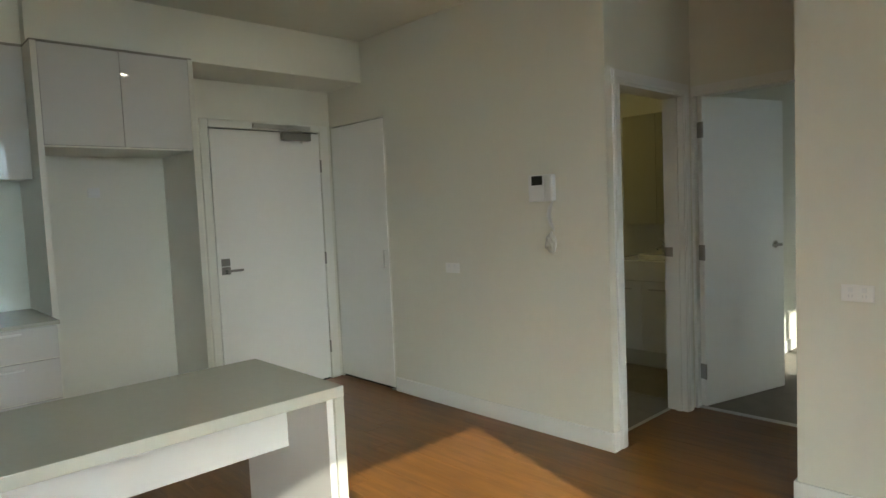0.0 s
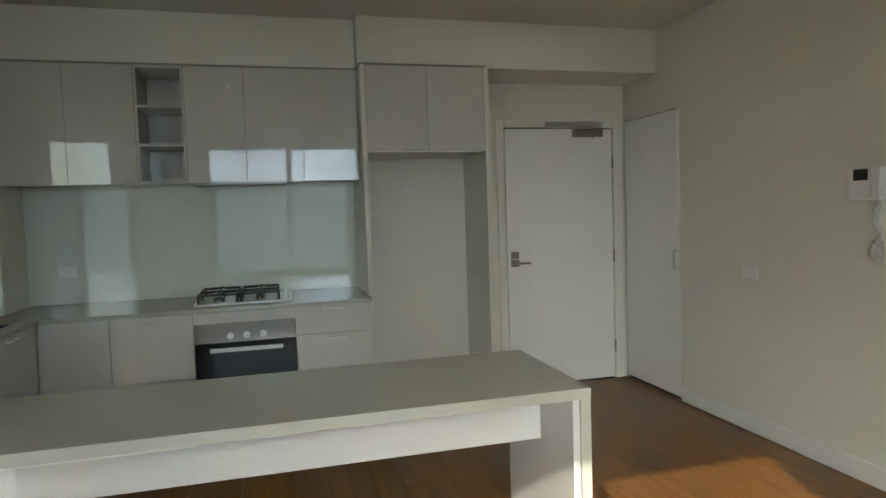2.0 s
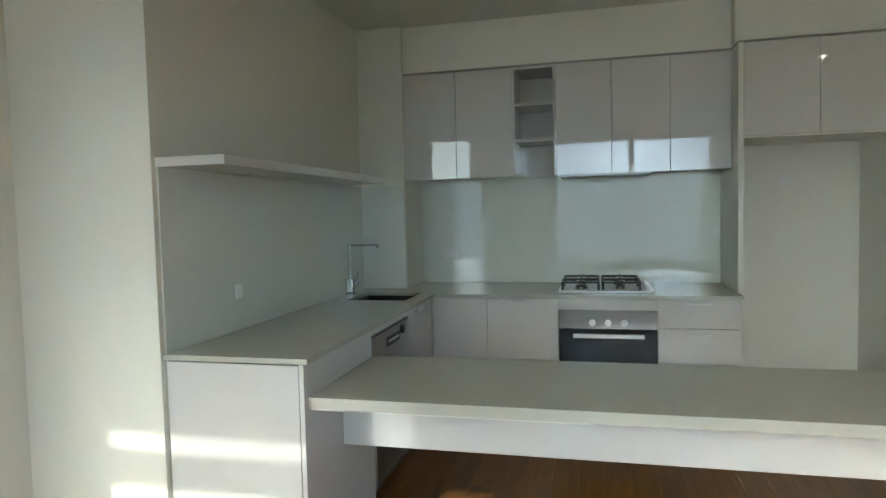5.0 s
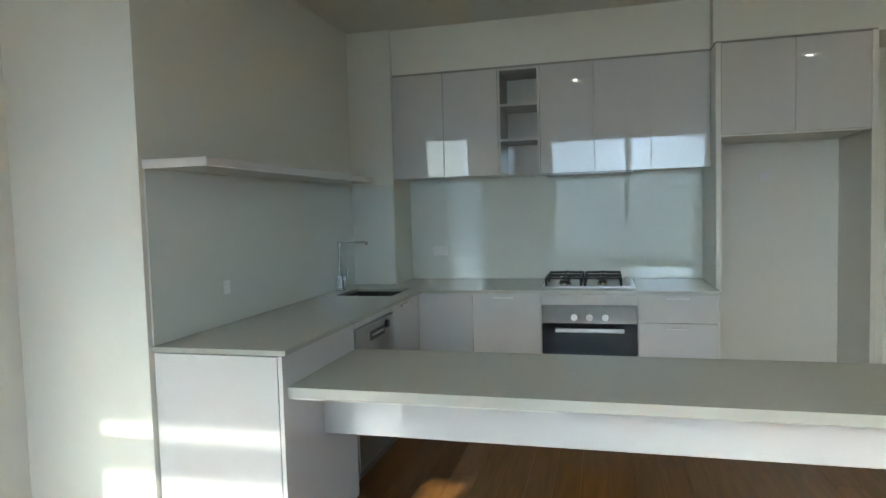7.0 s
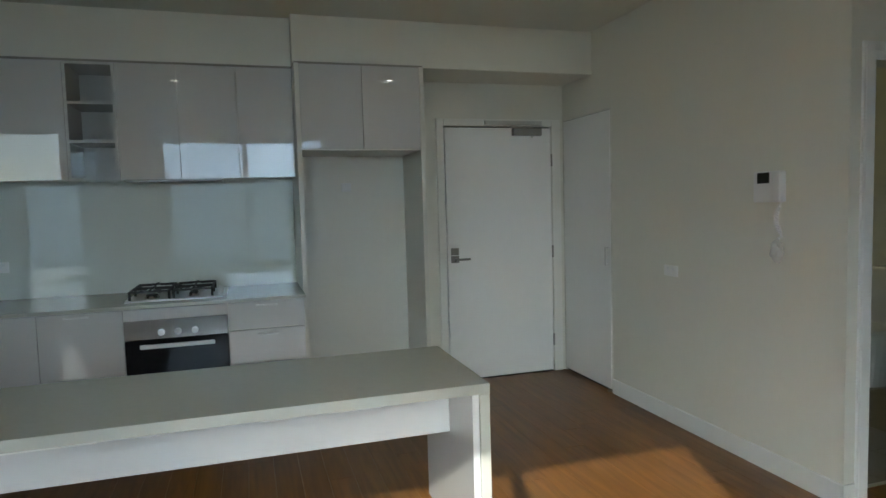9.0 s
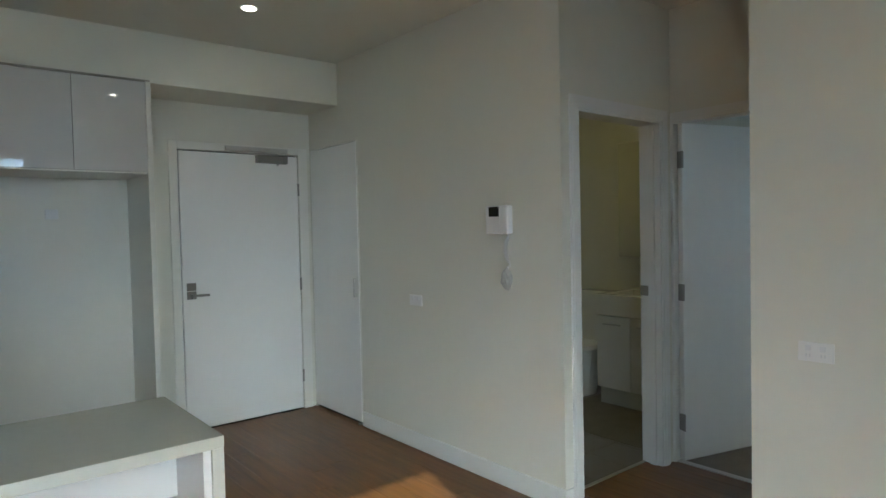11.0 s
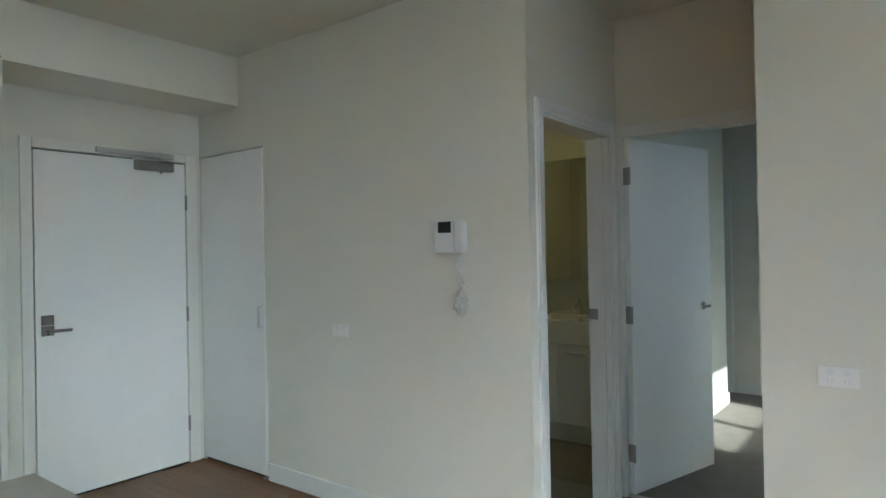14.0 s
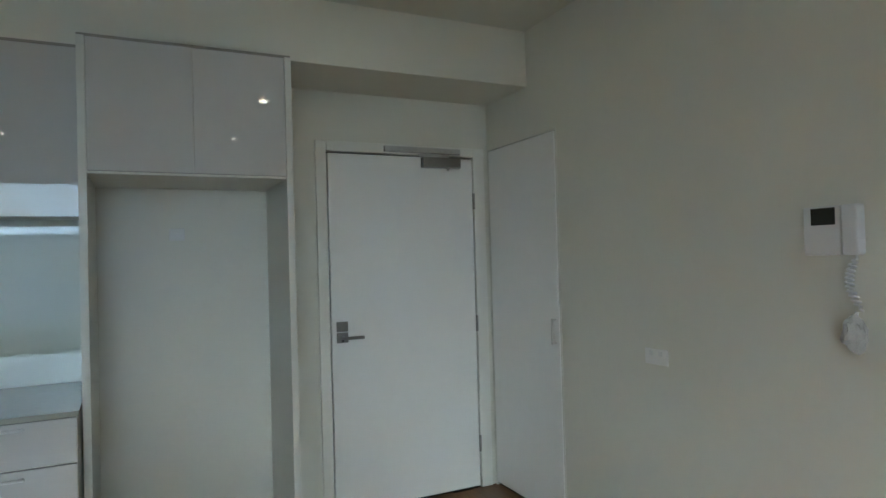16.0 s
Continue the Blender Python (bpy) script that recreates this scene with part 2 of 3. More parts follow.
# ---- setting: walls, ceiling, floor base ----
TOP = 2.70
H = TOP + 0.06
solid("wall_east", B((3.05, 3.17, 1.87, 3.765, 0, H), (3.05, 3.17, 3.765, 4.5, 2.10, H)), PAINT, "warm white painted plasterboard wall", "wall")
solid("wall_east_living", B((3.05, 3.17, -1.2, 0.945, 0, H)), PAINT, "warm white painted living room wall", "wall")
solid("wall_hall_north", B((3.17, 3.945, 1.87, 1.995, 2.04, H), (3.945, 4.05, 1.87, 1.995, 0, H)), PAINT,
      "painted wall with the bathroom doorway", "wall")
solid("wall_bedroom_side", B((4.15, 6.62, 1.93, 2.05, 0, H)), PAINT, "painted bedroom wall behind the open door", "wall")
solid("wall_hall_east", B((4.05, 4.15, 1.868, 2.05, 0, H), (4.05, 4.15, 1.0, 1.868, 2.04, H), (4.05, 4.15, -1.2, 1.0, 0, H)), PAINT,
      "painted wall with the bedroom doorway", "wall")
solid("wall_hall_south", B((3.17, 4.05, 0.83, 0.945, 0, H)), PAINT, "painted hall wall", "wall")
solid("wall_north", B((-1.73, 1.985, 4.5, 4.62, 0, H), (1.985, 2.96, 4.5, 4.62, 2.065, H), (2.96, 3.9, 4.5, 4.62, 0, H)), PAINT,
      "painted kitchen and entry wall", "wall")
solid("wall_kitchen_west", B((-1.73, -1.61, 2.05, 4.5, 0, H)), PAINT, "painted wall beside the kitchen bench", "wall")
solid("wall_nib", B((-2.25, -1.61, 1.93, 2.05, 0, H)), PAINT, "painted short wall facing the windows", "wall")
solid("wall_pier", B((-2.37, -2.25, 0.72, 2.05, 0, H)), PAINT, "painted short return wall", "wall")
solid("wall_column", B((-1.61, -1.285, 4.10, 4.5, 0, H)), PAINT, "painted boxed-in corner column", "wall")
solid("wall_west", B((-3.72, -3.6, -1.2, 2.05, 0, H)), PAINT, "painted living room wall", "wall")
solid("wall_living_north", B((-3.72, -2.37, 2.05, 2.17, 0, H)), PAINT, "painted living room wall", "wall")
HEAD = 2.45
solid("wall_south", B((-3.72, -3.0, -1.32, -1.2, 0, H), (-1.79, -0.62, -1.32, -1.2, 0, H), (1.62, 4.25, -1.32, -1.2, 0, H),
                      (5.7, 7.3, -1.32, -1.2, 0, H), (-3.0, -1.79, -1.32, -1.2, 2.58, H), (-0.62, 1.62, -1.32, -1.2, HEAD, H),
                      (4.25, 5.7, -1.32, -1.2, 2.3, H), (4.25, 5.7, -1.32, -1.2, 0, 1.62)), PAINT, "painted window wall", "wall")
# bedroom and bathroom shells
solid("wall_bedroom_east", B((7.1, 7.22, -1.2, 2.03, 0, H), (7.1, 7.22, 2.81, 3.0, 0, H), (7.1, 7.22, 2.03, 2.81, 2.04, H)), PAINT,
      "painted bedroom wall with a doorway", "wall")
solid("wall_bedroom_north", B((5.45, 7.22, 3.0, 3.12, 0, H)), PAINT, "painted wall closing the bedroom recess", "wall")
solid("wall_robe", B((8.2, 8.3, 1.5, 3.1, 0, H), (7.22, 8.2, 3.0, 3.1, 0, H), (7.22, 8.2, 1.5, 1.6, 0, H)), PAINT, "painted wall of the room beyond", "wall")
solid("wall_bath_east", B((5.33, 5.45, 2.05, 4.1, 0, H)), PAINT, "painted bathroom wall", "wall")
solid("wall_bath_north", B((3.17, 5.33, 3.6, 3.72, 0, H)), PAINT, "painted bathroom wall", "wall")
# unseen walls added to stop sky light leaking round the entry door
solid("wall_entry_seal", B((1.5, 3.9, 5.6, 5.7, -0.2, H), (1.4, 1.5, 4.62, 5.7, -0.2, H), (3.9, 4.0, 4.5, 5.7, -0.2, H)), PAINT, "unseen wall added behind the entry door to keep skylight out", "wall")
solid("closet_lining", B((3.78, 3.9, 3.72, 4.5, 0, H)), PAINT, "painted cupboard back", "wall")
solid("ceiling", B((-3.72, 8.3, -1.32, 5.7, TOP, TOP + 0.12)), CEIL, "flat white plasterboard ceiling", "ceiling")
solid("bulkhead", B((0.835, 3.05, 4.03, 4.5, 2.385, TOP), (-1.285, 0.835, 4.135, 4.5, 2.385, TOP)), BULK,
      "painted plasterboard bulkhead over the cabinets and entry", "bulkhead")
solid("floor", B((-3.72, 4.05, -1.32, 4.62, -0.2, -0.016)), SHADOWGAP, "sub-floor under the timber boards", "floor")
solid("carpet", B((4.10, 8.3, -1.2, 3.1, -0.2, 0.004)), CARPET, "grey-brown cut pile bedroom carpet", "carpet")
solid("bathroom_floor", B((3.17, 5.33, 2.0, 3.6, -0.2, -0.006)), GROUT, "grey grouted bathroom floor base", "floor")


# skirting boards with an eased top edge
def skirting(name, bm):
    solid(name, bm, TRIM, "white gloss painted skirting board", "skirting")


skirting("baseboard_east", B((3.036, 3.05, 1.87, 3.755, 0, 0.108), (3.036, 3.105, 1.857, 1.87, 0, 0.108), bevel=0.003))
skirting("baseboard_living", B((3.036, 3.05, -1.19, 0.958, 0, 0.108), (3.05, 4.045, 0.945, 0.958, 0, 0.108), bevel=0.003))
skirting("baseboard_bedroom", B((4.16, 6.62, 1.916, 1.93, 0, 0.10), (7.086, 7.1, -1.19, 1.96, 0, 0.10), (6.62, 6.634, 1.916, 2.05, 0, 0.10), bevel=0.003))
skirting("baseboard_nib", B((-2.25, -1.625, 1.917, 1.93, 0, 0.108), (-2.25, -2.237, 0.72, 1.917, 0, 0.108), bevel=0.003))


# ---- doors ----
def architrave_y(bm, x0, x1, y, z1, w=0.065, d=0.012, out=-1):
    """Trim round an opening in a wall that faces along y: a flat band with a raised bead on it."""
    for p, q, a, b in ((0.0, w, y, y + out * d), (w * 0.35, w * 0.8, y + out * d, y + out * (d + 0.003))):
        a, b = sorted((a, b))
        box(bm, x0 - q, x0 - p, a, b, 0, z1 + q)
        box(bm, x1 + p, x1 + q, a, b, 0, z1 + q)
        box(bm, x0 - p, x1 + p, a, b, z1 + p, z1 + q)
    return bm


def architrave_x(bm, y0, y1, x, z1, w=0.065, d=0.012, out=-1, far=True):
    """The same round an opening in a wall that faces along x."""
    for p, q, a, b in ((0.0, w, x, x + out * d), (w * 0.35, w * 0.8, x + out * d, x + out * (d + 0.003))):
        a, b = sorted((a, b))
        box(bm, a, b, y0 - q, y0 - p, 0, z1 + q)
        if far:
            box(bm, a, b, y1 + p, y1 + q, 0, z1 + q)
        box(bm, a, b, y0 - p, y1 + (p if far else 0), z1 + p, z1 + q)
    return bm


# entry door: flush leaf in a steel frame, lever on plate, closer with a slide rail
entry = thing("door_1", (2.47, 4.5, 0), "closed flush white entry door in a white steel frame", "door", "", "structure")
part("frame", B((1.945, 2.006, 4.486, 4.62, 0, 2.105), (2.941, 3.02, 4.486, 4.62, 0, 2.105), (2.006, 2.941, 4.486, 4.62, 2.047, 2.105), bevel=0.004), FRAMEPAINT, entry)
leaf = part("leaf", B((2.0145, 2.933, 4.492, 4.53, 0.012, 2.037), bevel=0.002), DOORPAINT, entry)
# black sheet painting the shade in the gap round the leaf
part("gap_shade", B((2.006, 2.941, 4.532, 4.56, -0.016, 2.047)), SHADOWGAP, entry)
lock = part("lock_plate", B((2.042, 2.108, 4.482, 4.492, 0.965, 1.022), (2.042, 2.108, 4.484, 4.492, 1.027, 1.083), bevel=0.002), DARKSTEEL, entry, "dark satin steel lock plates")
lv = T(((2.075, 4.492, 0.993), (2.075, 4.445, 0.993), 0.011))
box(lv, 2.066, 2.19, 4.437, 4.449, 0.984, 1.002, 0.003)
part("lever", lv, DARKSTEEL, lock)
part("keyhole", T(((2.075, 4.4825, 0.975), (2.075, 4.481, 0.975), 0.006)), BLACK, lock)
cl = part("closer_body", B((2.585, 2.835, 4.445, 4.492, 1.972, 2.032), bevel=0.004), HINGE, entry, "brushed steel door closer")
part("closer_knob", T(((2.755, 4.468, 1.972), (2.755, 4.468, 1.955), 0.009)), CHROME, cl)
part("closer_rail", B((2.345, 2.838, 4.452, 4.478, 2.055, 2.088), bevel=0.003), STEEL, cl)
part("closer_arm", B((2.56, 2.76, 4.458, 4.468, 2.034, 2.050), bevel=0.002), STEEL, cl)
for z in (0.273, 1.018, 1.774):
    part("hinge", T(((2.938, 4.486, z - 0.05), (2.938, 4.486, z + 0.05), 0.008)), HINGE, entry)

# cupboard door flush in the east wall
cup = thing("door_2", (3.05, 4.13, 0), "closed flush white cupboard door with a slim handle", "door", "", "structure")
part("leaf", B((3.044, 3.062, 3.779, 4.472, 0.022, 2.086), bevel=0.002), DOORPAINT, cup)
# black sheet painting the shade round the cupboard leaf
part("gap_shade", B((3.066, 3.08, 3.765, 4.5, 0.0, 2.10)), SHADOWGAP, cup)
part("jamb", B((3.046, 3.066, 3.765, 3.773, 0, 2.10), (3.046, 3.066, 3.773, 4.5, 2.093, 2.10), (3.046, 3.066, 4.478, 4.49, 0, 2.093)), CARCASS, cup)
hb = T(((3.044, 3.805, 0.957), (3.018, 3.805, 0.957), 0.005), ((3.044, 3.805, 1.083), (3.018, 3.805, 1.083), 0.005))
box(hb, 3.012, 3.022, 3.799, 3.811, 0.95, 1.09, 0.003)
part("handle", hb, STEEL, cup, "slim brushed steel pull handle")
part("floor_guide", B((3.0, 3.046, 3.755, 3.762, 0.012, 0.03), bevel=0.002), HINGE, cup)

# bathroom doorway: frame only, the leaf is swung away inside
bath = thing("door_3", (3.58, 1.99, 0), "white moulded bathroom door frame with a strike plate", "door frame", "", "structure")
part("architrave", architrave_y(bmesh.new(), 3.175, 3.94, 1.87, 2.035, w=0.062), TRIM, bath)
part("jamb", B((3.17, 3.19, 1.865, 2.0, 0, 2.04), (3.925, 3.945, 1.865, 2.0, 0, 2.04), (3.19, 3.925, 1.865, 2.0, 2.02, 2.04),
               (3.913, 3.925, 1.90, 1.94, 0, 2.02), (3.19, 3.202, 1.90, 1.94, 0, 2.02)), TRIM, bath)
part("strike_plate", B((3.9215, 3.925, 1.944, 2.001, 1.01, 1.07)), HINGE, bath)
part("leaf", B((3.195, 3.235, 2.015, 2.72, 0.01, 2.02), bevel=0.002), DOORPAINT, bath)
part("threshold", B((3.19, 3.925, 1.975, 1.998, -0.01, 0.004)), STEEL, bath)

# bedroom door, open into the bedroom
bed = thing("door_4", (4.08, 1.42, 0), "white bedroom door standing open with steel lever", "door", "", "structure")
part("architrave", architrave_x(bmesh.new(), 1.0, 1.862, 4.05, 2.04, w=0.05, far=False), TRIM, bed)
part("jamb", B((4.045, 4.155, 1.85, 1.868, 0, 2.045), (4.045, 4.155, 0.99, 1.01, 0, 2.045), (4.045, 4.155, 1.01, 1.85, 2.03, 2.045)), TRIM, bed)
part("threshold", B((4.06, 4.10, 1.01, 1.85, -0.01, 0.006)), STEEL, bed)
ANG = -15.7
hm = Matrix.Translation((4.084, 1.828, 0)) @ Matrix.Rotation(radians(ANG), 4, "Z")


def turned(bm, m):
    bmesh.ops.transform(bm, matrix=m, verts=bm.verts)
    return bm


bleaf = part("leaf", turned(B((0.0, 0.815, -0.018, 0.018, 0.012, 2.03), bevel=0.002), hm), DOORPAINT, bed)
lv = T(((0.715, -0.018, 1.035), (0.715, -0.066, 1.035), 0.010), ((0.715, -0.018, 1.035), (0.715, -0.026, 1.035), 0.026))
box(lv, 0.62, 0.725, -0.072, -0.06, 1.026, 1.044, 0.003)
part("lever", turned(lv, hm), CHROME, bleaf, "chrome lever handle")
for z in (0.242, 1.025, 1.815):
    hg = B((-0.003, 0.0, -0.02, 0.02, z - 0.05, z + 0.05))
    tube(hg, (-0.004, -0.022, z - 0.05), (-0.004, -0.022, z + 0.05), 0.007)
    part("hinge", turned(hg, hm), HINGE, bed)

# door of the room beyond the bedroom
far = thing("door_5", (7.1, 2.42, 0), "white doorway with steel hinges beyond the bedroom", "door frame", "", "structure")
part("architrave", architrave_x(bmesh.new(), 2.045, 2.795, 7.1, 2.035), TRIM, far)
part("jamb", B((7.095, 7.225, 2.03, 2.05, 0, 2.04), (7.095, 7.225, 2.79, 2.81, 0, 2.04), (7.095, 7.225, 2.05, 2.79, 2.02, 2.04)), TRIM, far)
part("leaf", B((7.106, 7.14, 2.055, 2.785, 0.01, 2.02), bevel=0.002), DOORPAINT, far)
for z in (0.24, 1.037, 1.836):
    part("hinge", B((7.094, 7.106, 2.048, 2.08, z - 0.05, z + 0.05)), HINGE, far)


# ---- windows ----
def window(name, x0, x1, z0, mullions, transom=None, HEAD=HEAD):
    w = thing(name, ((x0 + x1) / 2, -1.26, z0), "tall aluminium framed glass window", "window", "", "structure")
    f = B((x0, x0 + 0.04, -1.29, -1.23, z0, HEAD), (x1 - 0.04, x1, -1.29, -1.23, z0, HEAD),
          (x0 + 0.04, x1 - 0.04, -1.29, -1.23, HEAD - 0.04, HEAD), (x0 + 0.04, x1 - 0.04, -1.29, -1.23, z0, z0 + 0.05))
    for q in mullions:
        box(f, q - 0.035, q + 0.035, -1.29, -1.23, z0 + 0.05, HEAD - 0.04)
    part("window_frame", f, ALU, w)
    if transom:
        part("transom", B((x0 + 0.04, x1 - 0.04, -1.285, -1.235, transom - 0.05, transom + 0.05)), ALU, w)
    xs = [x0 + 0.04, *mullions, x1 - 0.04]
    for a, b in zip(xs, xs[1:]):
        p = part("pane", B((a, b, -1.263, -1.257, z0 + 0.05, HEAD - 0.04)), PANE, w)
        p.visible_shadow = False


window("window_1", -0.62, 1.62, 0.0, [0.52])
window("window_2", -3.0, -1.79, 0.0, [], None, 2.58)
window("window_3", 4.25, 5.7, 1.62, [4.95], None, 2.3)
# unseen slab, coloured dark so little sun bounces up to the ceiling
solid("balcony", B((-4.2, 8.0, -3.0, -1.32, -0.3, -0.03)), CONCRETE, "unseen dark concrete balcony slab", "balcony")
# unseen overhang, set to trim the sun patch and block high sky
solid("eave", B((-4.6, 8.0, -2.95, -1.32, 3.485, 3.7)), CONCRETE, "unseen concrete slab added above the windows to cut the sun", "eave")
# unseen beam added to shadow a band across the sunlit short wall
solid("gutter", B((-4.6, -2.55, -3.02, -2.90, 3.31, 3.43), bevel=0.01), ALU, "unseen grey beam added to cast a dark band in the sunlight", "gutter")
far_b = thing("apartment_building", (0, -125, -9), "long pale apartment building far across the valley", "building")
part("wall", B((-75, 75, -137, -125, -9, 7.4)), ROOFCLAY, far_b)
for i in range(5):
    part("slab", B((-75, 75, -125, -123.8, -6.35 + i * 3, -5.97 + i * 3)), SLABWHITE, far_b, "white balcony slab edge")
part("roof", B((-75.5, 75.5, -137.5, -124.6, 7.4, 7.8)), CONCRETE, far_b)
solid("ground", B((-900, 900, -900, 900, -9.2, -9.0)), GRASS, "distant ground far below the balcony", "ground")


# ---- kitchen ----
def bar_handle(bm_axis, a, b, depth):
    """A slim bar on two posts; a, b its ends on the front, depth the way out."""
    a, b, d = Vector(a), Vector(b), Vector(depth)
    bm = bmesh.new()
    tube(bm, a + (b - a) * 0.08, a + (b - a) * 0.08 + d, 0.004, 8)
    tube(bm, b + (a - b) * 0.08, b + (a - b) * 0.08 + d, 0.004, 8)
    tube(bm, a + d, b + d, 0.006, 10)
    return bm


FY = 3.80      # front of the base units
BT = 0.89      # benchtop height
GROUPB = "base cabinets under the bench"


def base_unit(x0, x1, fronts, label):
    """A base unit on the north wall. fronts: (z0, z1, handle z or None, name)."""
    u = thing("base_cabinet", ((x0 + x1) / 2, 4.15, 0), label, "cabinet", GROUPB)
    part("body", B((x0 + 0.001, x1 - 0.001, FY + 0.02, 4.488, 0.1, BT - 0.022)), CARCASS, u)
    part("kickboard", B((x0 + 0.001, x1 - 0.001, FY + 0.06, FY + 0.075, 0, 0.1)), GLOSS, u)
    for z0, z1, hz, nm in fronts:
        f = part(nm, B((x0 + 0.002, x1 - 0.002, FY, FY + 0.018, z0 + 0.002, z1 - 0.002), bevel=0.0012), GLOSS, u)
        if hz:
            c = (x0 + x1) / 2 if nm == "drawer" else x1 - 0.24
            part("handle", bar_handle(0, (c - 0.065, FY, hz), (c + 0.065, FY, hz), (0, -0.02, 0)), SATIN, f, "slim pale satin bar handle")
    return u


base_unit(-1.0295, -0.666, [(0.10, 0.865, None, "door")], "gloss white corner base cabinet with a plain door")
base_unit(-0.666, -0.22, [(0.482, 0.865, 0.842, "door"), (0.10, 0.478, 0.455, "drawer")], "gloss white base cabinet with a slim bar handle")
base_unit(0.367, 0.83, [(0.695, 0.865, 0.842, "drawer"), (0.482, 0.691, 0.66, "drawer"), (0.10, 0.478, 0.45, "drawer")], "gloss white three-drawer base cabinet beside the oven")

# oven housing and oven
hs = thing("oven_cabinet", (0.073, 4.15, 0), "gloss white housing cabinet holding the oven", "cabinet", GROUPB)
part("top_panel", B((-0.218, 0.365, FY, FY + 0.018, 0.797, 0.863), bevel=0.0012), GLOSS, hs)
part("side_panel", B((-0.219, -0.203, FY + 0.02, 4.488, 0.1, BT - 0.022)), CARCASS, hs)
part("side_panel", B((0.35, 0.366, FY + 0.02, 4.488, 0.1, BT - 0.022)), CARCASS, hs)
part("shelf", B((-0.203, 0.35, FY + 0.02, 4.488, 0.1, 0.16)), CARCASS, hs)
part("kickboard", B((-0.219, 0.366, FY + 0.06, FY + 0.075, 0, 0.1)), GLOSS, hs)
ov = thing("oven", (0.073, 4.05, 0.16), "built-in stainless steel electric oven with black glass door", "oven")
part("body", B((-0.2, 0.347, FY + 0.02, 4.35, 0.16, 0.79)), BLACK, ov)
cp = part("control_panel", B((-0.217, 0.364, FY - 0.008, FY + 0.018, 0.682, 0.795), bevel=0.002), PANELSTEEL, ov, "brushed steel control panel")
for kx in (-0.015, 0.078, 0.174):
    k = part("knob", T(((kx, FY - 0.008, 0.72), (kx, FY - 0.03, 0.72), 0.019, 20, 0.017)), SATIN, cp)
    part("knob_ring", T(((kx, FY - 0.0085, 0.72), (kx, FY - 0.012, 0.72), 0.0205, 20)), STEEL, k)
od = part("door", B((-0.217, 0.364, FY - 0.006, FY + 0.018, 0.17, 0.678), bevel=0.002), OVENGLASS, ov, "black glass oven door")
part("inner_window", B((-0.12, 0.27, FY - 0.0075, FY - 0.006, 0.30, 0.60)), DARKGLASS, od)
oh = T(((-0.11, FY - 0.006, 0.645), (-0.11, FY - 0.045, 0.645), 0.007), ((0.265, FY - 0.006, 0.645), (0.265, FY - 0.045, 0.645), 0.007))
box(oh, -0.13, 0.286, FY - 0.055, FY - 0.04, 0.632, 0.657, 0.004)
part("handle", oh, STEEL, od, "flat brushed steel handle")

# cooktop
hob = thing("cooktop", (0.073, 4.12, BT), "stainless steel gas cooktop with black cast-iron trivets", "cooktop")
hz = BT + 0.012
part("tray", B((-0.225, 0.36, 3.90, 4.38, BT + 0.001, hz), bevel=0.004), STEEL, hob)
for bx_, by_, br in ((-0.085, 4.02, 0.045), (-0.085, 4.26, 0.034), (0.16, 4.02, 0.034), (0.16, 4.26, 0.045)):
    bn = part("burner", T(((bx_, by_, hz), (bx_, by_, hz + 0.014), br, 20, br * 0.9)), CHROME, hob)
    part("burner_cap", T(((bx_, by_, hz + 0.014), (bx_, by_, hz + 0.024), br * 0.8, 20, br * 0.7)), IRON, bn)
for tx0, tx1 in ((-0.205, 0.03), (0.045, 0.28)):
    tz = hz + 0.043
    t_ = B((tx0, tx1, 3.925, 3.937, tz, tz + 0.012), (tx0, tx1, 4.343, 4.355, tz, tz + 0.012),
           (tx0, tx0 + 0.012, 3.925, 4.355, tz, tz + 0.012), (tx1 - 0.012, tx1, 3.925, 4.355, tz, tz + 0.012), (tx0, tx1, 4.135, 4.147, tz, tz + 0.012))
    mx = (tx0 + tx1) / 2
    for yy in (4.02, 4.26):
        for dx, dy in ((1, 0), (-1, 0), (0, 1), (0, -1)):
            a = Vector((mx + dx * 0.025, yy + dy * 0.025, tz + 0.01))
            tube(t_, a, a + Vector((dx * 0.085, dy * 0.085, 0.002)), 0.006, 6)
            tube(t_, a, a + Vector((0, 0, 0.012)), 0.006, 6)
    for cx in (tx0 + 0.006, tx1 - 0.006):
        for cy in (3.931, 4.141, 4.349):
            tube(t_, (cx, cy, hz), (cx, cy, tz + 0.006), 0.009, 6)
    part("trivet", t_, IRON, hob, "black cast-iron trivet")
for i, ky in enumerate((3.97, 4.06, 4.15, 4.24)):
    part("knob", T(((0.32, ky, hz), (0.32, ky, hz + 0.028), 0.017, 16, 0.014)), SATIN, hob)

# left run of base units, dishwasher
LX = -1.03
end = thing("base_cabinet", (-1.3, 2.3, 0), "gloss white bench end cabinet with a plain end panel", "cabinet", GROUPB)
part("end_panel", B((-1.605, LX - 0.022, 1.955, 1.975, 0.0, BT - 0.028), bevel=0.0012), GLOSS, end)
part("front_panel", B((LX - 0.018, LX, 1.955, 2.668, 0.0, BT - 0.024), bevel=0.0012), GLOSS, end)
part("body", B((-1.605, LX - 0.02, 1.977, 2.668, 0.02, BT - 0.03)), CARCASS, end)
dw = thing("dishwasher", (-1.3, 2.97, 0.1), "stainless steel dishwasher with a recessed grip under the bench", "dishwasher")
part("body", B((-1.58, LX - 0.02, 2.676, 3.262, 0.1, BT - 0.04)), BLACK, dw)
dd = part("door", B((LX - 0.018, LX + 0.004, 2.684, 3.258, 0.1, 0.822), bevel=0.002), DWSTEEL, dw)
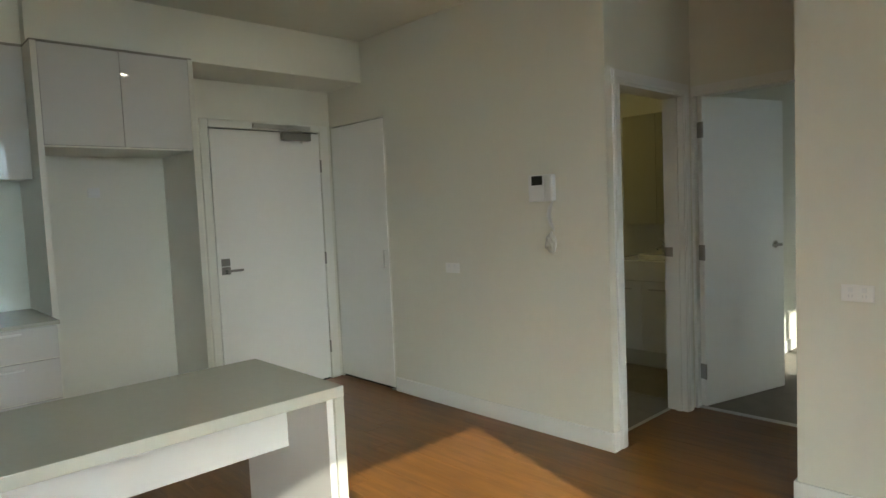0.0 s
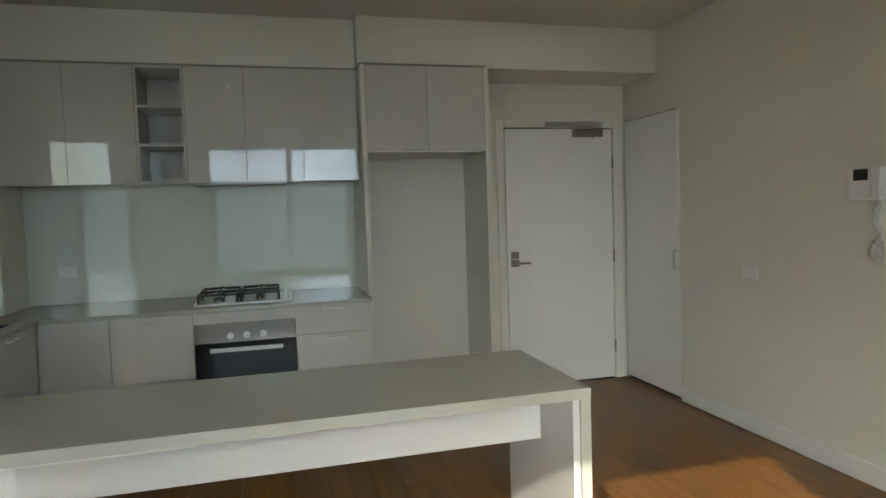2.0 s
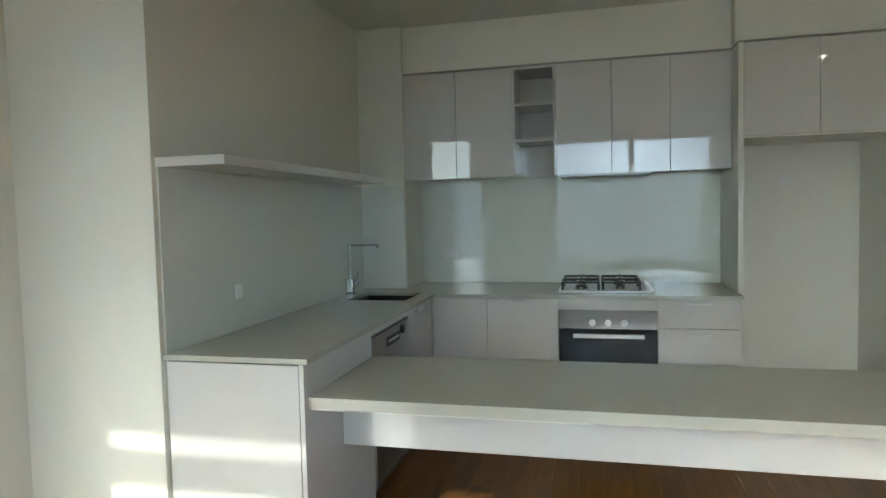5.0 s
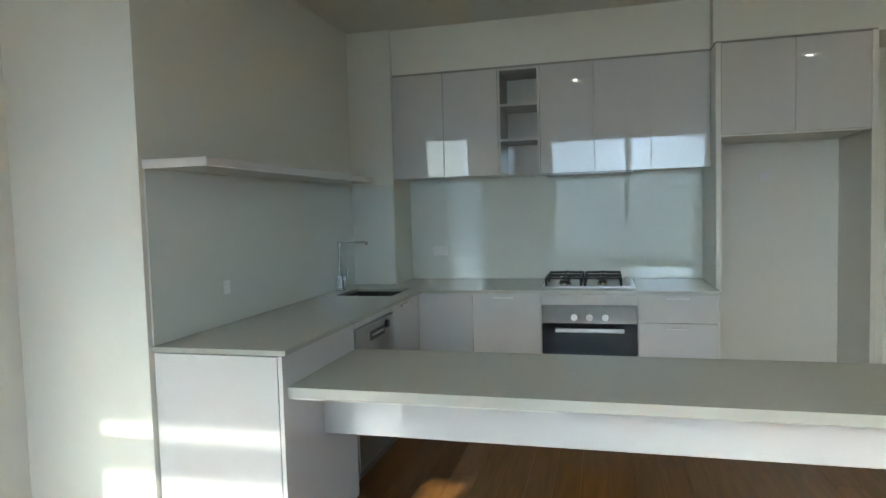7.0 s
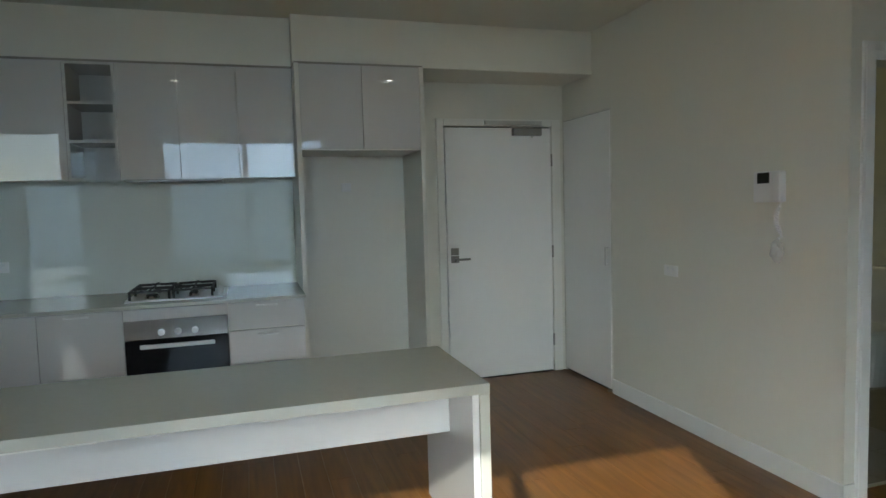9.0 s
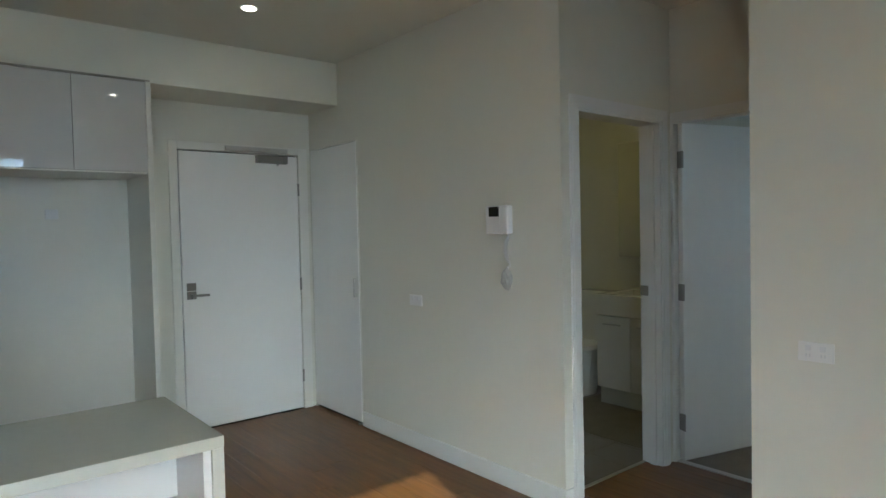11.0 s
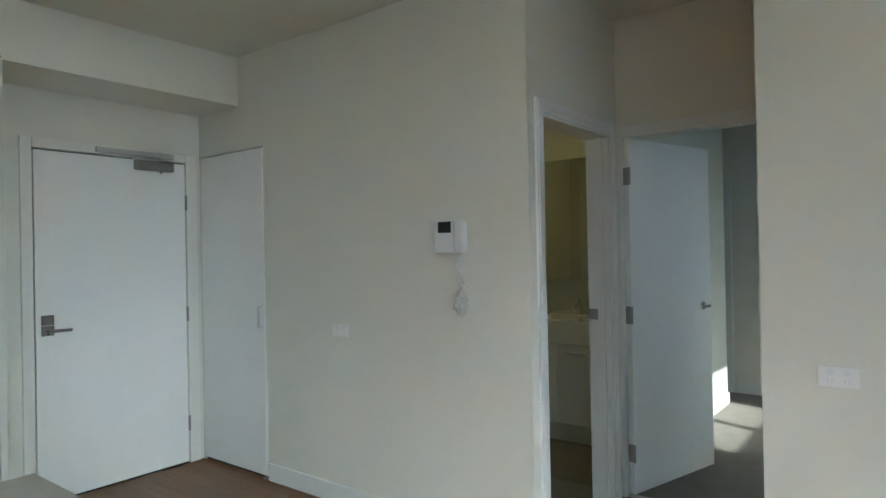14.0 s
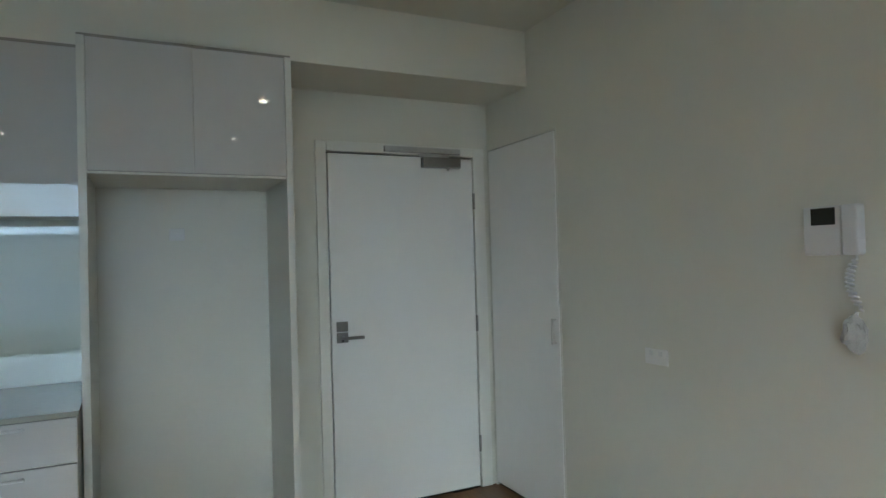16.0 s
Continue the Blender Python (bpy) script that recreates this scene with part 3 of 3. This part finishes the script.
part("grip", B((LX + 0.004, LX + 0.006, 2.88, 3.10, 0.735, 0.785), bevel=0.0005), BLACK, dd, "black recessed grip")
part("grip_lip", T(((LX + 0.008, 2.90, 0.762), (LX + 0.008, 3.06, 0.762), 0.006)), STEEL, dd)
part("dial", T(((LX + 0.004, 3.125, 0.785), (LX + 0.022, 3.125, 0.785), 0.024, 20, 0.021)), BLACK, dd)
su = thing("base_cabinet", (-1.3, 3.5, 0), "gloss white sink cabinet with a slim bar handle", "cabinet", GROUPB)
part("body", B((-1.605, LX - 0.02, 3.268, 3.76, 0.1, 0.62)), CARCASS, su)
sd = part("door", B((LX - 0.018, LX, 3.268, 3.797, 0.1, BT - 0.024), bevel=0.0012), GLOSS, su)
part("handle", bar_handle(0, (LX, 3.38, 0.845), (LX, 3.51, 0.845), (0.02, 0, 0)), SATIN, sd)
part("kickboard", B((LX - 0.075, LX - 0.06, 2.668, 3.80, 0.0, 0.1)), KICK, su)
part("rail", B((LX - 0.018, LX, 2.672, 3.266, 0.833, BT - 0.024), bevel=0.0012), GLOSS, su)

# benchtop in one piece, with the sink cut-out left open
SX0, SX1, SY0, SY1 = -1.49, -1.11, 3.48, 3.86
bench = thing("benchtop", (-1.3, 3.0, BT - 0.02), "pale grey-white stone L-shaped kitchen benchtop", "benchtop")
for q in ((-1.61, LX + 0.02, 1.945, SY0), (-1.61, SX0, SY0, SY1), (SX1, LX + 0.02, SY0, SY1), (-1.61, -1.285, SY1, 4.098), (-1.285, LX + 0.02, SY1, 4.49)):
    part("side_slab", B((*q, BT - 0.02, BT)), STONE, bench)
part("back_slab", B((LX + 0.0205, 0.838, FY - 0.02, 4.49, BT - 0.02, BT)), STONE, bench)
sk = thing("sink", (-1.3, 3.67, 0.66), "undermount stainless steel sink set in the bench", "sink")
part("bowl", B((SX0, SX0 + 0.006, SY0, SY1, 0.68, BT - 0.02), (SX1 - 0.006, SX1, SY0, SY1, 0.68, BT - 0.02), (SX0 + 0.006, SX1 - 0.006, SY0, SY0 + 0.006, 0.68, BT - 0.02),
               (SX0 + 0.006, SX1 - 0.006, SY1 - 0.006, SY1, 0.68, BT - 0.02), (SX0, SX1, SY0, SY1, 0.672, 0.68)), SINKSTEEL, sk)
part("drain", T(((-1.3, 3.67, 0.68), (-1.3, 3.67, 0.684), 0.04, 20)), CHROME, sk)
TX, TY = -1.562, 3.73
tp = thing("tap", (TX, TY, BT), "chrome square-neck kitchen mixer tap beside the sink", "tap")
part("base", B((TX - 0.026, TX + 0.03, TY - 0.026, TY + 0.026, BT, BT + 0.014), bevel=0.003), TAPCHROME, tp)
part("body", B((TX - 0.02, TX + 0.024, TY - 0.02, TY + 0.02, BT + 0.014, BT + 0.105), bevel=0.005), TAPCHROME, tp)
part("spout", B((TX - 0.008, TX + 0.008, TY - 0.008, TY + 0.008, BT + 0.105, BT + 0.325), (TX - 0.008, TX + 0.205, TY - 0.008, TY + 0.008, BT + 0.318, BT + 0.332),
                (TX + 0.188, TX + 0.205, TY - 0.008, TY + 0.008, BT + 0.306, BT + 0.318), bevel=0.003), TAPCHROME, tp)
part("lever", B((TX + 0.024, TX + 0.05, TY - 0.016, TY + 0.016, BT + 0.07, BT + 0.098), (TX + 0.05, TX + 0.058, TY - 0.006, TY + 0.006, BT + 0.07, BT + 0.15), bevel=0.002), TAPCHROME, tp)

# glass splashbacks
SZ = 1.652
solid("splashback_north", B((-1.283, 0.836, 4.490, 4.498, BT + 0.001, SZ + 0.04)), GLASSBACK, "pale aqua back-painted glass splashback", "splashback")
solid("splashback_column", B((-1.603, -1.289, 4.092, 4.099, BT + 0.001, 1.608)), GLASSBACK, "pale aqua back-painted glass splashback", "splashback")
solid("splashback_west", B((-1.609, -1.602, 1.955, 4.091, BT + 0.001, 1.608)), GLASSBACK, "pale aqua back-painted glass splashback", "splashback")
tagged(new("wall_shelf", mesh_of("wall_shelf", B((-1.6095, -1.313, 1.95, 3.76, 1.609, 1.645), bevel=0.0015), GLOSS)), "long white floating shelf above the side bench", "shelf")


def outlet_x(name, x, y, z, out, label, w=0.115, h=0.072, slots=2):
    o = thing(name, (x, y, z), label, name.replace("_", " "))
    a, b = sorted((x, x + out * 0.009))
    pl = part("plate", B((a, b, y - w / 2, y + w / 2, z - h / 2, z + h / 2), bevel=0.003), PLATE, o)
    for i in range(slots):
        yy = y + (i - (slots - 1) / 2) * w / (slots + 0.4)
        c, d = sorted((x + out * 0.009, x + out * 0.013))
        part("rocker", B((c, d, yy - 0.009, yy + 0.009, z + 0.004, z + 0.024), bevel=0.001), PLASTIC, pl)
        if name == "power_outlet":
            c, d = sorted((x + out * 0.009, x + out * 0.0096))
            part("socket", B((c, d, yy - 0.008, yy - 0.004, z - 0.018, z - 0.006), (c, d, yy + 0.004, yy + 0.008, z - 0.018, z - 0.006)), GREYPLASTIC, pl)
    return o


outlet_x("power_outlet", -1.602, 2.47, 1.07, 1, "small white power outlet on the glass splashback", w=0.05, h=0.065, slots=1)
outlet_x("light_switch", 3.05, 3.087, 0.977, -1, "white double light switch plate on the wall", w=0.13, h=0.068, slots=2)
outlet_x("power_outlet", 3.05, 0.714, 0.966, -1, "white double power outlet on the living room wall", w=0.118, h=0.07)

so = thing("power_outlet", (-1.05, 4.49, 1.10), "white double power outlet on the cooking splashback", "power outlet")
sop = part("plate", B((-1.108, -0.992, 4.482, 4.49, 1.068, 1.138), bevel=0.003), PLATE, so)
for q in (-1.078, -1.022):
    part("rocker", B((q - 0.009, q + 0.009, 4.478, 4.482, 1.11, 1.128), bevel=0.001), PLASTIC, sop)

# wall cabinets
UY = 4.12
GROUPU = "wall cabinets over the bench"


def wall_unit(x0, x1, doors, label, skew=()):
    u = thing("wall_cabinet", ((x0 + x1) / 2, 4.3, 1.65), label, "cabinet", GROUPU)
    part("body", B((x0 + 0.001, x1 - 0.001, UY + 0.02, 4.488, 1.655, 2.372)), CARCASS, u)
    for i, (a, b) in enumerate(zip(doors, doors[1:])):
        bm = B((a + 0.0015, b - 0.0015, UY, UY + 0.018, 1.645, 2.368), bevel=0.0012)
        if skew:
            c = Vector(((a + b) / 2, UY, 2.0))
            turned(bm, Matrix.Translation(c) @ Matrix.Rotation(radians(skew[i][0]), 4, "Z") @ Matrix.Rotation(radians(skew[i][1]), 4, "X") @ Matrix.Translation(-c))
        part("door", bm, GLOSS, u)
    return u


wall_unit(-1.283, -0.526, [-1.283, -0.912, -0.526], "gloss white two-door wall cabinet without handles", ((0.5, 0.0), (0.25, -0.08)))
wall_unit(-0.238, 0.117, [-0.238, 0.117], "gloss white one-door wall cabinet without handles")
wall_unit(0.117, 0.836, [0.117, 0.476, 0.836], "gloss white two-door wall cabinet without handles")
sh = thing("open_shelf", (-0.382, 4.3, 1.65), "narrow white open shelf unit between wall cabinets", "shelf", GROUPU)
part("side_panel", B((-0.5245, -0.508, UY, 4.488, 1.645, 2.368)), GLOSS, sh)
part("side_panel", B((-0.256, -0.2395, UY, 4.488, 1.645, 2.368)), GLOSS, sh)
for z in (1.645, 1.874, 2.111, 2.352):
    part("shelf", B((-0.508, -0.256, UY + 0.001, 4.47, z, z + 0.016)), GLOSS, sh)
part("back_panel", B((-0.508, -0.256, 4.47, 4.486, 1.645, 2.368)), GLOSS, sh)
rh = thing("range_hood", (0.07, 4.3, 1.62), "slim steel slide-out range hood under the wall cabinets", "range hood")
part("body", B((-0.22, 0.36, 4.14, 4.47, 1.634, 1.6545)), DARKSTEEL, rh)
part("front_rail", B((-0.22, 0.36, 4.128, 4.139, 1.632, 1.643), bevel=0.002), DARKSTEEL, rh)

# refrigerator bay
RY = 3.95
rb = thing("fridge_surround", (1.27, 4.2, 0), "tall white surround with an empty refrigerator bay", "cabinet")
part("side_panel", B((0.838, 0.868, RY - 0.002, 4.498, 0, 2.372), bevel=0.001), CARCASS, rb)
part("side_panel", B((1.672, 1.702, RY - 0.002, 4.498, 0, 2.372), bevel=0.001), CARCASS, rb)
part("top_box", B((0.8685, 1.6715, RY + 0.02, 4.498, 1.812, 2.372)), CARCASS, rb)
part("door", B((0.870, 1.274, RY, RY + 0.018, 1.822, 2.368), bevel=0.0012), GLOSS, rb)
part("door", B((1.277, 1.670, RY, RY + 0.018, 1.822, 2.368), bevel=0.0012), GLOSS, rb)
part("back_panel", B((0.8685, 1.6715, 4.478, 4.496, 0, 1.811)), CARCASS, rb)
# recessed strip coloured as the shade between cabinet tops and bulkhead
solid("shadow_line", B((0.838, 1.702, RY + 0.012, 4.4, 2.3725, 2.3845), (-1.283, 0.836, UY + 0.012, 4.4, 2.3725, 2.3845)), LINEGREY, "recessed grey strip painted as the shadow line above the cabinets", "trim")
fo = thing("power_outlet", (1.225, 4.478, 1.58), "small white power outlet high in the refrigerator bay", "power outlet")
fp = part("plate", B((1.19, 1.262, 4.469, 4.478, 1.55, 1.612), bevel=0.003), GREYPLASTIC, fo)
part("rocker", B((1.217, 1.235, 4.464, 4.469, 1.586, 1.604), bevel=0.001), GREYPLASTIC, fp)

# low stone table joined to the bench: top, waterfall leg, apron
IT = 0.738
isl = thing("island_table", (0.2, 2.34, 0), "pale stone-topped island table with waterfall leg", "table")
part("tabletop", B((-1.0285, 1.378, 1.985, 2.69, IT - 0.042, IT), bevel=0.002), STONE, isl)
part("leg", B((1.336, 1.377, 1.986, 2.689, 0.0, IT - 0.0425), bevel=0.002), STONE, isl)
part("leg_lining", B((1.308, 1.3355, 1.998, 2.677, 0.0, IT - 0.043), bevel=0.001), GLOSS, isl, "gloss white inner leg panel")
part("apron", B((-1.0285, 1.3075, 2.30, 2.318, 0.447, IT - 0.043), bevel=0.001), GLOSS, isl, "gloss white apron panel")
part("apron", B((-1.0285, 1.3075, 2.60, 2.618, 0.447, IT - 0.043), bevel=0.001), GLOSS, isl, "gloss white apron panel")
part("support_rail", B((-1.0285, 0.0, 2.0, 2.02, IT - 0.052, IT - 0.0425)), CARCASS, isl)

# ---- wall intercom with its unhooked handset cover in a bag ----
ic = thing("intercom", (3.05, 2.28, 1.48), "white video intercom handset with a small dark screen", "intercom")
ib = part("body", B((3.014, 3.05, 2.262, 2.384, 1.40, 1.556), bevel=0.006), PLASTIC, ic)
part("screen", B((3.0125, 3.014, 2.278, 2.356, 1.496, 1.55)), SCREEN, ib)
hsn = part("handset", B((3.004, 3.05, 2.206, 2.256, 1.40, 1.556), bevel=0.008), PLASTIC, ic)
part("slot", B((3.035, 3.05, 2.2562, 2.2618, 1.402, 1.554)), GREYPLASTIC, ic)
cv = bpy.data.curves.new("cord", "CURVE")
cv.dimensions, cv.bevel_depth = "3D", 0.0035
sp = cv.splines.new("POLY")
N = 90
sp.points.add(N - 1)
for i in range(N):
    u = i / (N - 1)
    a = u * 26 * math.pi
    loop = 0.012 * min(1, 6 * u, 6 * (1 - u))
    sp.points[i].co = (3.036 + 0.6 * loop * math.cos(a), 2.225 + 0.03 * math.sin(3.4 * u) + loop * math.sin(a), 1.40 - 0.175 * u, 1)
cord = new("cord", cv)
cord.data.materials.append(PLASTIC)
cord.parent = ic
cord.matrix_parent_inverse = Matrix.Translation((-3.05, -2.28, -1.48))
bg_ = bmesh.new()
bmesh.ops.create_icosphere(bg_, subdivisions=3, radius=1.0)
for v in bg_.verts:
    k = 1 + 0.35 * noise.noise(v.co * 2.2) + 0.15 * noise.noise(v.co * 6)
    v.co = Vector((3.025 + v.co.x * 0.02 * k, 2.238 + v.co.y * 0.036 * k, 1.157 + v.co.z * 0.058 * k))
part("handset_cover", bg_, CLEARBAG, ic, "crumpled clear plastic bag on the cord")
part("tie", T(((3.036, 2.235, 1.225), (3.03, 2.238, 1.20), 0.006)), GREYPLASTIC, ic)

# ---- air conditioner, alarm, downlights ----
ac = thing("air_conditioner", (2.95, -0.25, 2.16), "white wall-mounted split air conditioner", "air conditioner")
part("body", B((2.86, 3.05, -0.68, 0.18, 2.205, 2.48), bevel=0.012), PLASTIC, ac)
# flap coloured black to draw the dark gap along the bottom edge
part("outlet_flap", B((2.862, 3.02, -0.67, 0.172, 2.192, 2.204), bevel=0.003), BLACK, ac)
al = thing("smoke_alarm", (3.45, 1.456, TOP), "round white smoke alarm on the hall ceiling", "smoke alarm")
part("base", T(((3.45, 1.456, TOP), (3.45, 1.456, TOP - 0.02), 0.06, 28)), PLASTIC, al)
part("dome", T(((3.45, 1.456, TOP - 0.02), (3.45, 1.456, TOP - 0.04), 0.05, 28, 0.035)), PLASTIC, al)


def ring(bm, c, r0, r1, z0, z1, seg=32):
    vs = []
    for i in range(seg):
        a = 2 * math.pi * i / seg
        co, si = math.cos(a), math.sin(a)
        vs.append([bm.verts.new((c[0] + r * co, c[1] + r * si, z)) for r, z in ((r0, z0), (r1, z0), (r1, z1), (r0, z1))])
    for i in range(seg):
        a, b = vs[i], vs[(i + 1) % seg]
        for j in range(4):
            bm.faces.new((a[j], a[(j + 1) % 4], b[(j + 1) % 4], b[j]))
    return bm


dl = thing("downlight", (0, 0, TOP), "small round lit ceiling downlight with white rim", "downlight", "downlights in the ceiling")
part("rim", ring(bmesh.new(), (0, 0), 0.037, 0.05, TOP - 0.0035, TOP - 0.0005), PLASTIC, dl)
part("lamp", T(((0, 0, TOP - 0.001), (0, 0, TOP - 0.0045), 0.037, 28)), LAMP, dl)
spots = [(-0.1, 0.2), (-0.1, 1.83), (1.95, 0.2), (1.95, 1.83), (2.056, 3.266)]
dl.location = (*spots[0], TOP)
for s in spots[1:]:
    copy_thing(dl, pose(*s, TOP))

# ---- bathroom ----
vn = thing("vanity", (5.03, 2.55, 0), "white bathroom vanity cabinet with steel handles", "vanity")
part("kickboard", B((4.80, 5.32, 2.34, 2.95, 0, 0.14)), CARCASS, vn)
part("body", B((4.772, 5.325, 2.33, 2.95, 0.14, 0.72)), CARCASS, vn)
for a, b in ((2.33, 2.64), (2.64, 2.95)):
    d_ = part("door", B((4.752, 4.771, a + 0.002, b - 0.002, 0.145, 0.715), bevel=0.0012), DOORPAINT, vn)
    part("handle", bar_handle(0, (4.752, (a + b) / 2 - 0.08, 0.655), (4.752, (a + b) / 2 + 0.08, 0.655), (-0.022, 0, 0)), STEEL, d_)
bs = thing("wash_basin", (5.03, 2.55, 0.7), "white rectangular wash basin on the vanity", "basin")
part("rim", B((4.742, 4.80, 2.32, 2.96, 0.722, 0.89), (5.20, 5.328, 2.32, 2.96, 0.722, 0.89), (4.80, 5.20, 2.32, 2.37, 0.722, 0.89),
              (4.80, 5.20, 2.91, 2.96, 0.722, 0.89), (4.80, 5.20, 2.37, 2.91, 0.722, 0.75), bevel=0.006), PORCELAIN, bs)
part("overflow", T(((5.199, 2.66, 0.85), (5.194, 2.66, 0.85), 0.012)), CHROME, bs)
bt_ = thing("basin_tap", (5.27, 2.70, 0.89), "chrome basin mixer tap", "tap")
part("body", T(((5.27, 2.70, 0.89), (5.27, 2.70, 0.99), 0.02)), CHROME, bt_)
part("spout", T(((5.27, 2.70, 0.97), (5.15, 2.70, 0.95), 0.011)), CHROME, bt_)
part("lever", T(((5.27, 2.70, 0.995), (5.21, 2.70, 1.03), 0.006)), CHROME, bt_)
mc = thing("mirror_cabinet", (5.25, 2.5, 1.15), "mirrored wall cabinet above the basin", "cabinet")
part("body", B((5.20, 5.328, 2.40, 3.03, 1.17, 2.12)), CARCASS, mc)
part("mirror_door", B((5.183, 5.199, 2.40, 2.713, 1.165, 2.125)), MIRROR, mc)
part("mirror_door", B((5.183, 5.199, 2.717, 3.03, 1.165, 2.125)), MIRROR, mc)
wc = thing("toilet", (5.0, 3.27, 0), "white close-coupled toilet beside the vanity", "toilet")
part("cistern", B((5.13, 5.328, 3.08, 3.46, 0.40, 0.86), bevel=0.02), PORCELAIN, wc)
bw = bmesh.new()
bmesh.ops.create_cone(bw, cap_ends=True, segments=28, radius1=0.13, radius2=0.19, depth=0.4, matrix=Matrix.Translation((4.92, 3.27, 0.2)) @ Matrix.Diagonal((1.35, 1, 1, 1)))
part("bowl", bw, PORCELAIN, wc)
sb = bmesh.new()
bmesh.ops.create_cone(sb, cap_ends=True, segments=28, radius1=0.195, radius2=0.185, depth=0.03, matrix=Matrix.Translation((4.92, 3.27, 0.416)) @ Matrix.Diagonal((1.3, 1, 1, 1)))
part("seat", sb, PLASTIC, wc)
bl = thing("bathroom_light", (4.3, 2.75, TOP), "round warm bathroom ceiling light", "ceiling light")
part("rim", ring(bmesh.new(), (4.3, 2.75), 0.10, 0.12, TOP - 0.02, TOP - 0.0005), PLASTIC, bl)
part("diffuser", T(((4.3, 2.75, TOP - 0.001), (4.3, 2.75, TOP - 0.015), 0.10, 24)), BATHLAMP, bl)

# ---- floor pieces: bathroom tiles, timber boards ----
floor_bath = bpy.data.objects["bathroom_floor"]
tile_me = mesh_of("tile", B((0, 0.297, 0, 0.297, -0.006, 0.0), bevel=0.001), TILE)
for i in range(7):
    for j in range(6):
        x, y = 3.175 + i * 0.3, 2.005 + j * 0.3
        if x + 0.297 < 5.4 and y + 0.297 < 3.75:
            o = new("tile", tile_me)
            o.location = (x, y, 0)
            o.parent = floor_bath
floor_ob = bpy.data.objects["floor"]
rng = random.Random(4)
BW = 0.135
meshes = {}
x = -3.6
while x < 4.06:
    y = -1.2 - rng.uniform(0, 1.2)
    ymax = 2.05 if x < -1.74 else 4.5 if x < 3.05 else 1.975
    ymin = -1.2 if x < 3.05 else 0.94
    while y < ymax:
        ln = rng.choice((1.2, 1.5, 1.8, 2.1))
        a, b = max(y, ymin), min(y + ln, ymax)
        if b - a > 0.03:
            key = round(b - a, 2)
            if key not in meshes:
                meshes[key] = mesh_of("floorboard", B((0, BW - 0.001, 0, key - 0.001, -0.016, 0.0), bevel=0.0008), TIMBER)
            o = new("floorboard", meshes[key])
            o.location = (x, a, 0)
            o.parent = floor_ob
        y += ln
    x += BW
